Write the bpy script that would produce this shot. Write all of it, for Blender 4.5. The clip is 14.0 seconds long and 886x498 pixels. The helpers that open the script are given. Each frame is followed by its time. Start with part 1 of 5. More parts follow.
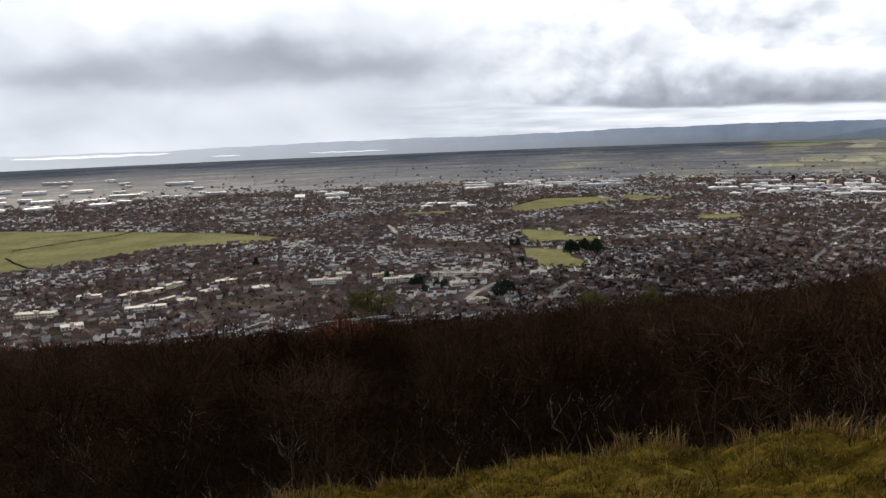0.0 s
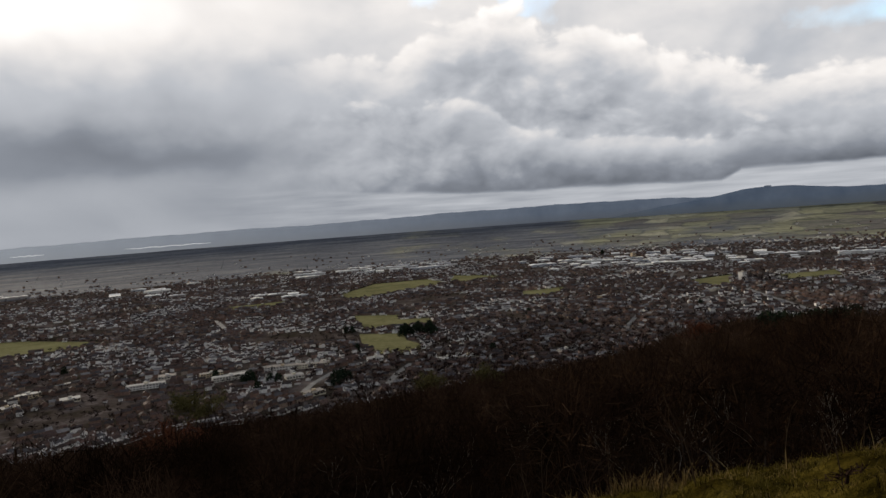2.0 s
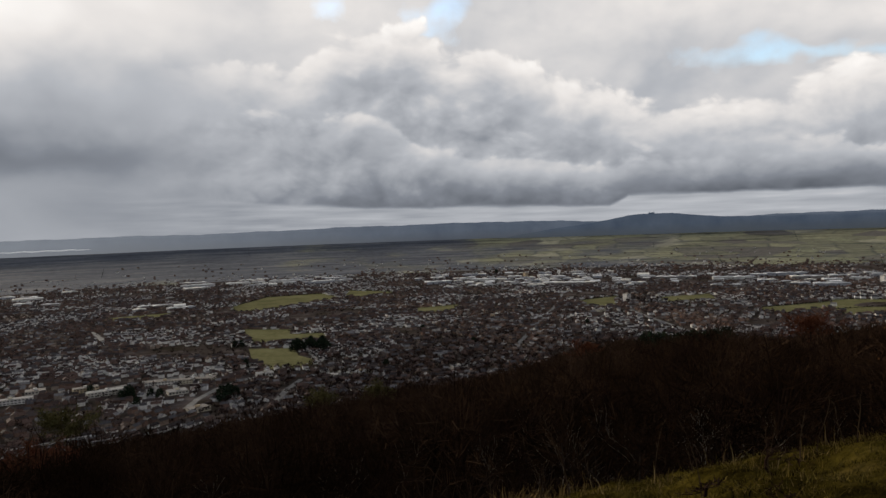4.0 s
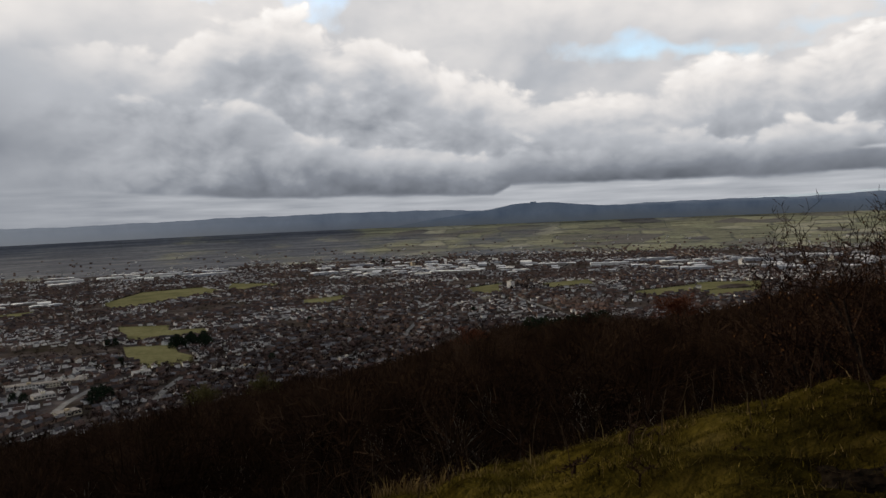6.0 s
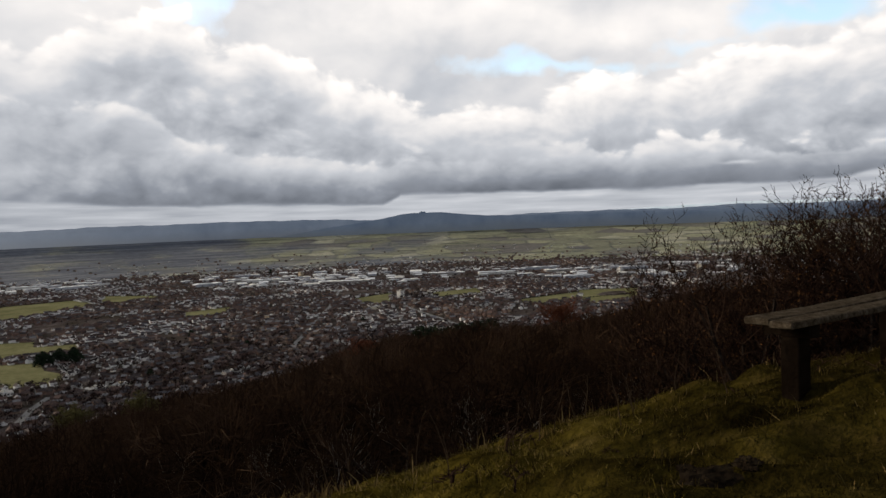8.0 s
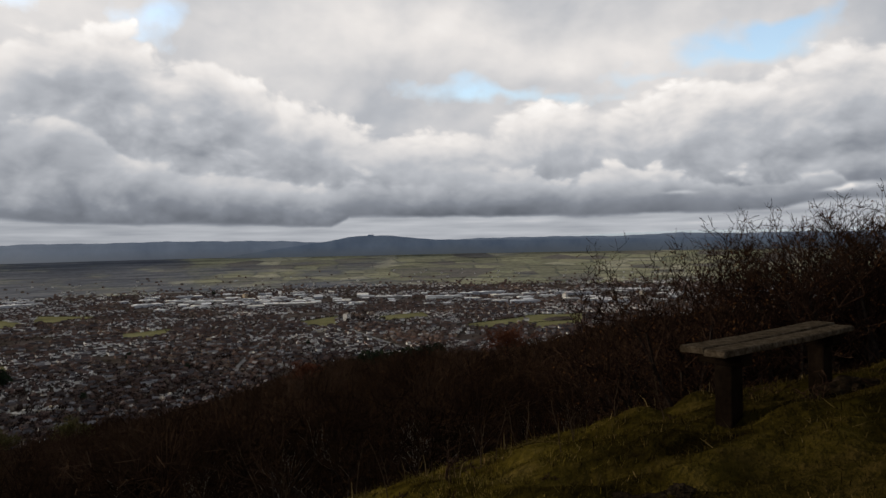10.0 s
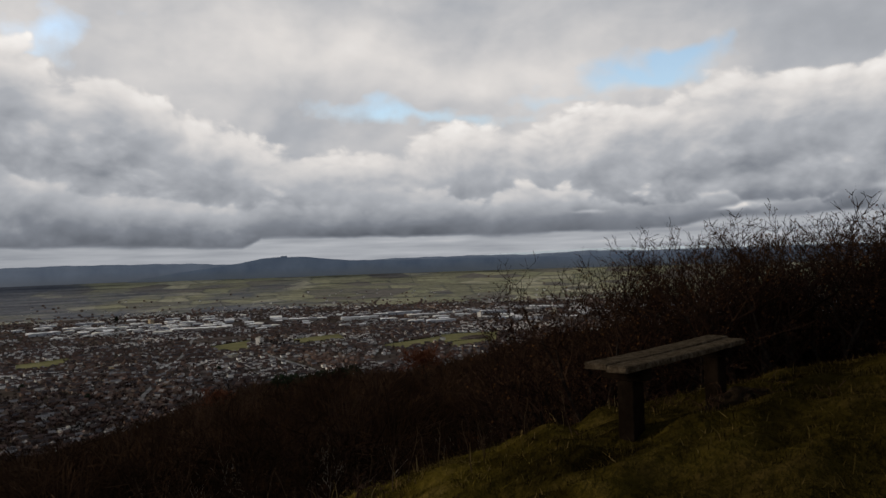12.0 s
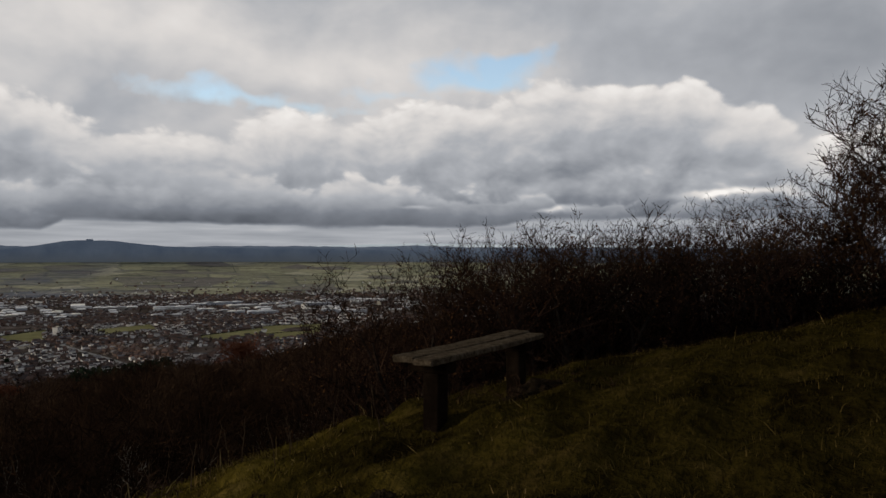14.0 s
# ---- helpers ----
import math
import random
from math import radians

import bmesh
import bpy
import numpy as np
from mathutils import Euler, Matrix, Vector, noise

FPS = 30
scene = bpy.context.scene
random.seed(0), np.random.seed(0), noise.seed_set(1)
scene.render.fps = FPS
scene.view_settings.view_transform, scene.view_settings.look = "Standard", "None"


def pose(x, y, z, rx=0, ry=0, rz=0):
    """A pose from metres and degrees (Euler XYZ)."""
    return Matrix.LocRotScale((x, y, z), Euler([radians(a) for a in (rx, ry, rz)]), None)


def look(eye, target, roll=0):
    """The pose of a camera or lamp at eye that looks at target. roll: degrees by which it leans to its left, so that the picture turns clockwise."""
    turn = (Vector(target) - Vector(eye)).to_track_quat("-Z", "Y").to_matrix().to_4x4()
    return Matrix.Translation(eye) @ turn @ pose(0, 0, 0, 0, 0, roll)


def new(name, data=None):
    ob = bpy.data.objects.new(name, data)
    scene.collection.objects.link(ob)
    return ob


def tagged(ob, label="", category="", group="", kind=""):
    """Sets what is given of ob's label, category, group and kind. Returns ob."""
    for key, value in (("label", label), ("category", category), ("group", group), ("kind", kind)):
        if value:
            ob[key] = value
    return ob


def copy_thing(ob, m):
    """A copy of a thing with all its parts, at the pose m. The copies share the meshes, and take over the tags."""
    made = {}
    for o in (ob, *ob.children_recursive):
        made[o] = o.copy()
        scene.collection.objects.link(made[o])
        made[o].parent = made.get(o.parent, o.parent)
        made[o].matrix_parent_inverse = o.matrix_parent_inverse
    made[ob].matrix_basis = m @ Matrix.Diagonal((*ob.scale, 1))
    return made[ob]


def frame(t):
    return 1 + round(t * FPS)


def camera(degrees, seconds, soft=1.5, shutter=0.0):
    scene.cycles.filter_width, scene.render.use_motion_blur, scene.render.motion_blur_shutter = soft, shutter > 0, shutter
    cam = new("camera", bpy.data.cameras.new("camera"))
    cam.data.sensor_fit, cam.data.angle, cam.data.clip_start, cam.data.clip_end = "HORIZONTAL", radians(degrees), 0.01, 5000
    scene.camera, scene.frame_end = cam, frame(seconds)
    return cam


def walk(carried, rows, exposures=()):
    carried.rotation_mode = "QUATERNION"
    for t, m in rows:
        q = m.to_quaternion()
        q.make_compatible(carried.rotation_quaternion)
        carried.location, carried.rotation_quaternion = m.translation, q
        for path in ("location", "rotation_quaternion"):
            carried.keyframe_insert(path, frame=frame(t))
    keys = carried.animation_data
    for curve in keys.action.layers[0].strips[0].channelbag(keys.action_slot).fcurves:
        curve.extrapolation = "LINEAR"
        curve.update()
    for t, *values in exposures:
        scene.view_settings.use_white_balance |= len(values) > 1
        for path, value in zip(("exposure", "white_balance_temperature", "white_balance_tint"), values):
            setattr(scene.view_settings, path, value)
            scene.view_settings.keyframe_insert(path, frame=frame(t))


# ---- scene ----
cam = camera(62.98, 14.0, soft=1.5)
# seconds, eye x y z, turn about x, y, z: a panning camera held out from a turning body
ROWS = [
    (0.0, 0.000, 0.495, 1.600, 81.28, 2.22, -0.34),
    (0.5, 0.031, 0.494, 1.600, 82.49, 2.59, -3.89),
    (1.0, 0.070, 0.490, 1.600, 84.89, 3.58, -8.39),
    (1.5, 0.095, 0.486, 1.600, 85.77, 3.82, -11.34),
    (2.0, 0.116, 0.481, 1.600, 87.36, 4.20, -13.80),
    (2.5, 0.140, 0.475, 1.600, 88.11, 4.00, -16.61),
    (5.0, 0.212, 0.448, 1.600, 87.81, 1.49, -25.35),
    (5.5, 0.232, 0.437, 1.600, 87.57, 1.84, -28.00),
    (6.0, 0.253, 0.425, 1.600, 87.02, 2.44, -30.88),
    (6.5, 0.265, 0.418, 1.600, 86.32, 2.44, -32.47),
    (7.0, 0.280, 0.408, 1.604, 86.38, 2.51, -34.63),
    (7.5, 0.299, 0.394, 1.608, 87.20, 2.29, -37.30),
    (8.0, 0.315, 0.382, 1.612, 87.44, 2.18, -39.60),
    (10.5, 0.346, 0.354, 1.633, 89.35, 1.45, -44.34),
    (11.0, 0.353, 0.347, 1.637, 89.34, 1.97, -45.49),
    (11.5, 0.368, 0.331, 1.641, 89.94, 1.79, -48.11),
    (12.0, 0.382, 0.315, 1.645, 90.62, 1.85, -50.40),
    (12.5, 0.392, 0.302, 1.645, 90.29, 0.78, -52.35),
    (13.0, 0.415, 0.270, 1.645, 90.29, -0.31, -56.89),
    (13.5, 0.433, 0.239, 1.645, 90.30, -0.81, -61.13),
    (14.0, 0.445, 0.217, 1.645, 89.87, -0.28, -64.04),
]
EXPOSURES = [(0.0, 1.3), (0.5, 1.15), (1.0, 0.85), (1.5, 0.5), (2.5, 0.18), (5.0, 0.12), (6.0, 0.16), (6.5, 0.35), (7.5, 0.42), (8.0, 0.42), (10.5, 0.08), (11.0, 0.03), (14.0, -0.07)]
walk(cam, [(t, pose(x, y, z, rx, ry, rz)) for t, x, y, z, rx, ry, rz in ROWS], EXPOSURES)


# ---- node helpers ----
def node(tree, kind, **settings):
    n = tree.nodes.new(kind)
    for key, value in settings.items():
        if key == "operation":
            n.operation = value
        elif key == "data_type":
            n.data_type = value
        elif key == "blend_type":
            n.blend_type = value
    return n


def calc(tree, op, a, b=None, c=None):
    """A math node; each input is a number or a socket."""
    n = node(tree, "ShaderNodeMath", operation=op)
    for i, v in enumerate((a, b, c)):
        if v is None:
            continue
        if isinstance(v, (int, float)):
            n.inputs[i].default_value = v
        else:
            tree.links.new(v, n.inputs[i])
    return n.outputs[0]


def ramp(tree, fac, stops, interpolation="LINEAR"):
    n = tree.nodes.new("ShaderNodeValToRGB")
    cr = n.color_ramp
    cr.interpolation = interpolation
    while len(cr.elements) < len(stops):
        cr.elements.new(0.5)
    for e, (p, c) in zip(cr.elements, stops):
        e.position = p
        e.color = (*c, 1)
    tree.links.new(fac, n.inputs[0])
    return n.outputs[0]


def fbm(tree, vector, scale, detail=4, rough=0.55, distortion=0.0):
    n = tree.nodes.new("ShaderNodeTexNoise")
    n.inputs["Scale"].default_value = scale
    n.inputs["Detail"].default_value = detail
    n.inputs["Roughness"].default_value = rough
    n.inputs["Distortion"].default_value = distortion
    tree.links.new(vector, n.inputs["Vector"])
    return n.outputs["Fac"]


def blend(tree, fac, a, b, kind="MIX"):
    n = tree.nodes.new("ShaderNodeMix")
    n.data_type, n.blend_type = "RGBA", kind
    for socket, v in ((n.inputs[0], fac), (n.inputs[6], a), (n.inputs[7], b)):
        if isinstance(v, (int, float)):
            socket.default_value = v
        elif isinstance(v, tuple):
            socket.default_value = (*v, 1)
        else:
            tree.links.new(v, socket)
    return n.outputs[2]


# ---- world: a broken grey cloud deck under a pale blue sky ----
SUN_AZ, SUN_EL = -27.0, 15.0
world = bpy.data.worlds.new("sky")
scene.world = world
world.use_nodes = True
wt = world.node_tree
wt.nodes.clear()
w_out = wt.nodes.new("ShaderNodeOutputWorld")
w_back = wt.nodes.new("ShaderNodeBackground")
w_back.inputs["Strength"].default_value = 0.1
wt.links.new(w_back.outputs[0], w_out.inputs[0])
blue = wt.nodes.new("ShaderNodeTexSky")
blue.sky_type = "NISHITA"
blue.sun_disc = False
blue.sun_elevation = radians(SUN_EL)
blue.sun_rotation = radians(SUN_AZ)
blue.altitude = 200
coord = wt.nodes.new("ShaderNodeTexCoord").outputs["Generated"]
split = wt.nodes.new("ShaderNodeSeparateXYZ")
wt.links.new(coord, split.inputs[0])
dx, dy, dz = split.outputs
az0 = calc(wt, "MULTIPLY", calc(wt, "ARCTAN2", dx, dy), 57.2958)
el0 = calc(wt, "MULTIPLY", calc(wt, "ARCSINE", dz), 57.2958)


def sky_point(d_az, d_el, wide=0.085):
    """Cloud-deck coordinates in degrees, drawn together towards the horizon."""
    join = wt.nodes.new("ShaderNodeCombineXYZ")
    e = calc(wt, "MAXIMUM", calc(wt, "ADD", el0, d_el), 0.0)
    wt.links.new(calc(wt, "MULTIPLY", calc(wt, "ADD", az0, d_az), wide), join.inputs[0])
    wt.links.new(calc(wt, "MULTIPLY", calc(wt, "POWER", calc(wt, "ADD", e, 0.5), 0.8), 0.25), join.inputs[1])
    return join.outputs[0]


def shifted(point, seed_point, scale, amount):
    """The point pushed about by noise, so that lobes lose their regular shape."""
    n = wt.nodes.new("ShaderNodeTexNoise")
    n.inputs["Scale"].default_value, n.inputs["Detail"].default_value, n.inputs["Roughness"].default_value = scale, 3, 0.5
    wt.links.new(seed_point, n.inputs["Vector"])
    off = wt.nodes.new("ShaderNodeVectorMath")
    off.operation = "MULTIPLY_ADD"
    wt.links.new(n.outputs["Color"], off.inputs[0])
    off.inputs[1].default_value = (amount, amount, 0)
    wt.links.new(point, off.inputs[2])
    return off.outputs[0]


def lobes(d_az, d_el, size):
    """Heaped cloud, 0 to 1: rounded lobes about size degrees across, with smaller ones on them."""
    join = wt.nodes.new("ShaderNodeCombineXYZ")
    wt.links.new(calc(wt, "MULTIPLY", calc(wt, "ADD", az0, d_az), 1 / size), join.inputs[0])
    wt.links.new(calc(wt, "MULTIPLY", calc(wt, "ADD", el0, d_el), 1.5 / size), join.inputs[1])
    p = shifted(join.outputs[0], join.outputs[0], 0.9, 0.55)
    v = wt.nodes.new("ShaderNodeTexVoronoi")
    v.voronoi_dimensions = "2D"
    v.feature = "SMOOTH_F1"
    v.normalize = True
    v.inputs["Scale"].default_value, v.inputs["Detail"].default_value = 1.0, 2.5
    v.inputs["Roughness"].default_value, v.inputs["Lacunarity"].default_value = 0.42, 2.6
    v.inputs["Smoothness"].default_value = 0.35
    wt.links.new(p, v.inputs["Vector"])
    grain = fbm(wt, p, 1.7, 5, 0.5)
    return calc(wt, "MULTIPLY_ADD", v.outputs["Distance"], -1.0, calc(wt, "MULTIPLY_ADD", grain, 0.5, 0.62))


def step_up(v, lo, hi):
    n = wt.nodes.new("ShaderNodeMapRange")
    n.interpolation_type = "SMOOTHSTEP"
    n.inputs["From Min"].default_value, n.inputs["From Max"].default_value = lo, hi
    wt.links.new(v, n.inputs["Value"])
    return n.outputs["Result"]


here = sky_point(0, 0)
deck = fbm(wt, here, 1.2, 4, 0.45, 0.3)
heap = lobes(0, 0, 6.0)
relief = calc(wt, "SUBTRACT", heap, lobes(-0.7, 0.8, 6.0))
warp_a = calc(wt, "MULTIPLY", calc(wt, "SUBTRACT", fbm(wt, sky_point(31, 3), 2.4, 3, 0.42), 0.5), 9)
warp_e = calc(wt, "MULTIPLY", calc(wt, "SUBTRACT", fbm(wt, sky_point(77, 9), 2.8, 3, 0.42), 0.5), 4.0)
near_horizon = calc(wt, "MINIMUM", calc(wt, "MAXIMUM", calc(wt, "MULTIPLY", el0, 0.13), 0.30), 1.0)
az_w = calc(wt, "ADD", az0, calc(wt, "MULTIPLY", warp_a, near_horizon))
el_w = calc(wt, "ADD", el0, calc(wt, "MULTIPLY", warp_e, near_horizon))


def bank(total, az, el, wide, high, amount):
    """Adds one soft cloud bank (or gap) at a bearing and height in degrees."""
    a = calc(wt, "POWER", calc(wt, "ABSOLUTE", calc(wt, "MULTIPLY", calc(wt, "SUBTRACT", az_w, az), 1 / wide)), 2)
    e = calc(wt, "POWER", calc(wt, "ABSOLUTE", calc(wt, "MULTIPLY", calc(wt, "SUBTRACT", el_w, el), 1 / high)), 2)
    g = calc(wt, "EXPONENT", calc(wt, "MULTIPLY", calc(wt, "ADD", a, e), -1))
    return calc(wt, "MULTIPLY_ADD", g, amount, total)


def profile(stops):
    """A height in degrees that follows the bearing, from pairs of bearing and height."""
    f = calc(wt, "MULTIPLY", calc(wt, "ADD", az0, 60), 1 / 180)
    c = ramp(wt, f, [((a + 60) / 180, (h / 20,) * 3) for a, h in stops], "EASE")
    return calc(wt, "MULTIPLY", c, 20)


def over(fac, below, above):
    """One cloud layer laid over another."""
    return calc(wt, "MULTIPLY_ADD", fac, calc(wt, "SUBTRACT", above, below), below)


def cumulus(below, top, lift, light, shade, depth, fade=None, dull=0.0):
    """A heaped bank: a lobed crest, bright along the top, greyer downwards."""
    s = calc(wt, "SUBTRACT", calc(wt, "MULTIPLY_ADD", calc(wt, "SUBTRACT", heap, 0.5), lift, profile(top)), el0)
    mask = step_up(s, -0.1, 0.8)
    if fade is not None:
        mask = calc(wt, "MULTIPLY", mask, fade)
    down = step_up(s, 0.1, depth)
    body = calc(wt, "MULTIPLY_ADD", down, shade - light, light)
    if dull:
        body = calc(wt, "MULTIPLY_ADD", step_up(az0, 30, 48), -dull, body)
    body = calc(wt, "MULTIPLY_ADD", relief, 0.38, body)
    body = calc(wt, "MULTIPLY_ADD", calc(wt, "SUBTRACT", heap, 0.5), 0.30, body)
    return over(mask, below, body)


# overhead, out of view, the deck is darkened to dim the ground
tone = calc(wt, "SUBTRACT", calc(wt, "MULTIPLY_ADD", step_up(az0, -5, 20), 0.18, 0.50), calc(wt, "MULTIPLY", step_up(el0, 18, 42), 0.24))
tone = calc(wt, "MULTIPLY_ADD", calc(wt, "SUBTRACT", deck, 0.5), 0.26, tone)
tone = calc(wt, "MULTIPLY_ADD", calc(wt, "MULTIPLY", relief, step_up(az0, 0, 14)), 0.12, tone)
for row in (
    (-18, 16.5, 26, 5, 0.46), (-14, 6.0, 24, 2.0, -0.15), (9, 5.0, 8, 2.0, 0.05), (-15, 1.2, 28, 2.0, -0.06), (6, 2.2, 12, 1.4, -0.07), (-27, 4.9, 9, 1.0, -0.06),
    (-8, 5.8, 10, 1.2, -0.08), (0, 5.0, 5, 1.1, -0.06), (55, 14.0, 9, 2.0, 0.10), (90, 14, 12, 5.0, -0.18), (38, 16, 8, 2.5, 0.12), (75, 18, 20, 2.5, -0.06), (38, 9.5, 5, 1.6, -0.12),
):
    tone = bank(tone, *row)
gap = calc(wt, "MULTIPLY", calc(wt, "SUBTRACT", fbm(wt, sky_point(11, 40), 1.9, 7, 0.6), 0.70), 1.5)
for row in (
    (12.6, 17.0, 3.0, 1.3, 0.9), (22.3, 16.4, 2.6, 2.2, 1.0), (43, 12.0, 4.0, 0.8, 0.7), (48, 11.0, 4.5, 0.7, 1.0), (54, 10.4, 4.0, 0.6, 0.7),
    (60, 11.8, 4, 0.7, 0.6), (67, 13.5, 5.5, 1.2, 1.5), (70, 14.6, 2.6, 0.8, 0.6), (27, 17.6, 2, 1, 0.3),
):
    gap = bank(gap, *row)
gap = calc(wt, "MULTIPLY_ADD", calc(wt, "MAXIMUM", calc(wt, "SUBTRACT", heap, 0.5), 0.0), -0.8, gap)
gap = calc(wt, "MINIMUM", calc(wt, "MAXIMUM", gap, 0), 0.85)
ahead = step_up(az0, -4, 20)
FAR_TOP = [(30, 5.0), (44, 8.6), (52, 9.8), (60, 10.4), (68, 11.4), (74, 12.4), (82, 12.2), (87, 10.4), (92, 8.0), (110, 7.0)]
NEAR_TOP = [(-30, 11.0), (-6, 12.6), (10, 12.6), (16, 15.4), (20, 15.0), (23, 13.4), (26, 14.2), (29, 12.2), (33, 10.4), (38.5, 8.0), (44, 6.8), (51, 5.6), (58, 4.4), (70, 3.4), (110, 2.6)]
LOW_TOP = [(-30, 6.0), (0, 7.2), (14, 8.8), (18, 8.0), (21, 6.2), (26, 5.4), (34, 4.6), (46, 4.2), (60, 3.6), (80, 3.0), (110, 2.6)]
beyond = step_up(az0, 22, 38)
far_mask = step_up(calc(wt, "SUBTRACT", calc(wt, "MULTIPLY_ADD", calc(wt, "SUBTRACT", heap, 0.5), 5.0, profile(FAR_TOP)), el0), -0.1, 0.8)
near_mask = calc(wt, "MULTIPLY", step_up(calc(wt, "SUBTRACT", calc(wt, "MULTIPLY_ADD", calc(wt, "SUBTRACT", heap, 0.5), 6.5, profile(NEAR_TOP)), el0), -0.1, 0.8), ahead)
gap = calc(wt, "MULTIPLY", gap, calc(wt, "SUBTRACT", 1.0, calc(wt, "MAXIMUM", calc(wt, "MULTIPLY", far_mask, beyond), near_mask)))
tone = cumulus(tone, FAR_TOP, 5.0, 0.80, 0.50, 6.0, beyond)
tone = cumulus(tone, NEAR_TOP, 6.5, 0.82, 0.52, 5.5, ahead, 0.16)
tone = cumulus(tone, LOW_TOP, 5.0, 0.64, 0.42, 3.6, ahead, 0.10)
# the level cloud base over the far ridge, and the pale streaked strip of sky under it
BASE = [(-30, 4.4), (-6, 3.9), (1, 3.0), (10, 2.2), (17, 1.65), (35, 1.3), (36.5, 2.0), (45, 1.85), (57, 1.65), (67, 1.8), (72, 2.4), (78, 2.3), (110, 2.0)]
over_base = calc(wt, "SUBTRACT", calc(wt, "MULTIPLY_ADD", calc(wt, "SUBTRACT", heap, 0.5), 0.7, el0), profile(BASE))
belly = calc(wt, "SUBTRACT", 1.0, step_up(over_base, 0.1, 2.8))
tone = calc(wt, "MULTIPLY_ADD", calc(wt, "MULTIPLY", belly, ahead), -0.21, tone)
streak_at = wt.nodes.new("ShaderNodeCombineXYZ")
wt.links.new(calc(wt, "MULTIPLY", az0, 0.10), streak_at.inputs[0])
wt.links.new(calc(wt, "MULTIPLY", el0, 1.3), streak_at.inputs[1])
strip = calc(wt, "MULTIPLY_ADD", calc(wt, "SUBTRACT", fbm(wt, streak_at.outputs[0], 1.4, 4, 0.5), 0.5), 0.45, calc(wt, "MULTIPLY_ADD", step_up(az0, 0, 40), 0.08, 0.47))
under = calc(wt, "MULTIPLY", calc(wt, "SUBTRACT", 1.0, step_up(over_base, -0.22, 0.16)), step_up(az0, -8, 12))
tone = over(under, tone, strip)
for row in ((86, 4.0, 4.5, 0.33, 0.45), (72.7, 2.9, 1.3, 0.22, 0.42), (62, 3.2, 0.9, 0.12, 0.2)):
    tone = bank(tone, *row)
cloud = ramp(wt, tone, [(0.0, (0.062, 0.070, 0.086)), (0.35, (0.212, 0.229, 0.262)), (0.6, (0.432, 0.447, 0.478)),
                        (0.8, (0.742, 0.712, 0.692)), (1.0, (1.0, 0.965, 0.93))])
bright = wt.nodes.new("ShaderNodeVectorMath")
bright.operation = "SCALE"
bright.inputs["Scale"].default_value = 10.0
wt.links.new(cloud, bright.inputs[0])
clear = wt.nodes.new("ShaderNodeVectorMath")
clear.operation = "SCALE"
clear.inputs["Scale"].default_value = 2.5
wt.links.new(blue.outputs[0], clear.inputs[0])
wt.links.new(blend(wt, gap, bright.outputs[0], clear.outputs[0]), w_back.inputs["Color"])

# the sun, hidden in thick cloud
sun = new("sun", bpy.data.lights.new("sun", "SUN"))
sun.data.energy = 2.4
sun.data.angle = radians(14)
sun.data.color = (1.0, 0.86, 0.68)
sun.matrix_world = look((0, 0, 60), (-60 * math.sin(radians(SUN_AZ)) * math.cos(radians(SUN_EL)), -60 * math.cos(radians(SUN_AZ)) * math.cos(radians(SUN_EL)), 60 - 60 * math.sin(radians(SUN_EL))))


# ---- materials ----
def material(name, colours, scale=1.0, rough=0.9, bump=0.0, vary=0.0, spec=0.25, detail=6, metal=0.0, source="POSITION", fine=0.0):
    """A mottled surface: a colour ramp over noise in metres; vary: how far each piece shifts along the ramp.
    source: POSITION, or OBJECT / ISLAND for the shift from piece to piece."""
    m = bpy.data.materials.new(name)
    m.use_nodes = True
    t = m.node_tree
    t.nodes.clear()
    out = t.nodes.new("ShaderNodeOutputMaterial")
    b = t.nodes.new("ShaderNodeBsdfPrincipled")
    t.links.new(b.outputs[0], out.inputs[0])
    geo = t.nodes.new("ShaderNodeNewGeometry")
    f = fbm(t, geo.outputs["Position"], scale, detail, 0.6)
    f = calc(t, "MULTIPLY_ADD", calc(t, "SUBTRACT", f, 0.5), 2.0 - 1.6 * vary, 0.5)
    if fine:
        g = fbm(t, geo.outputs["Position"], scale * fine, 4, 0.6)
        f = calc(t, "MULTIPLY_ADD", calc(t, "SUBTRACT", g, 0.5), 0.9, f)
    if vary:
        rnd = t.nodes.new("ShaderNodeObjectInfo").outputs["Random"] if source == "OBJECT" else geo.outputs["Random Per Island"]
        f = calc(t, "MULTIPLY_ADD", calc(t, "SUBTRACT", rnd, 0.5), vary, f)
    n = len(colours)
    c = ramp(t, f, [(0.15 + 0.7 * i / max(1, n - 1), col) for i, col in enumerate(colours)])
    t.links.new(c, b.inputs["Base Color"])
    b.inputs["Roughness"].default_value = rough
    b.inputs["Metallic"].default_value = metal
    b.inputs["Specular IOR Level"].default_value = spec
    if bump:
        bn = t.nodes.new("ShaderNodeBump")
        bn.inputs["Strength"].default_value = bump
        bn.inputs["Distance"].default_value = 0.3 / scale
        t.links.new(f, bn.inputs["Height"])
        t.links.new(bn.outputs[0], b.inputs["Normal"])
    return m


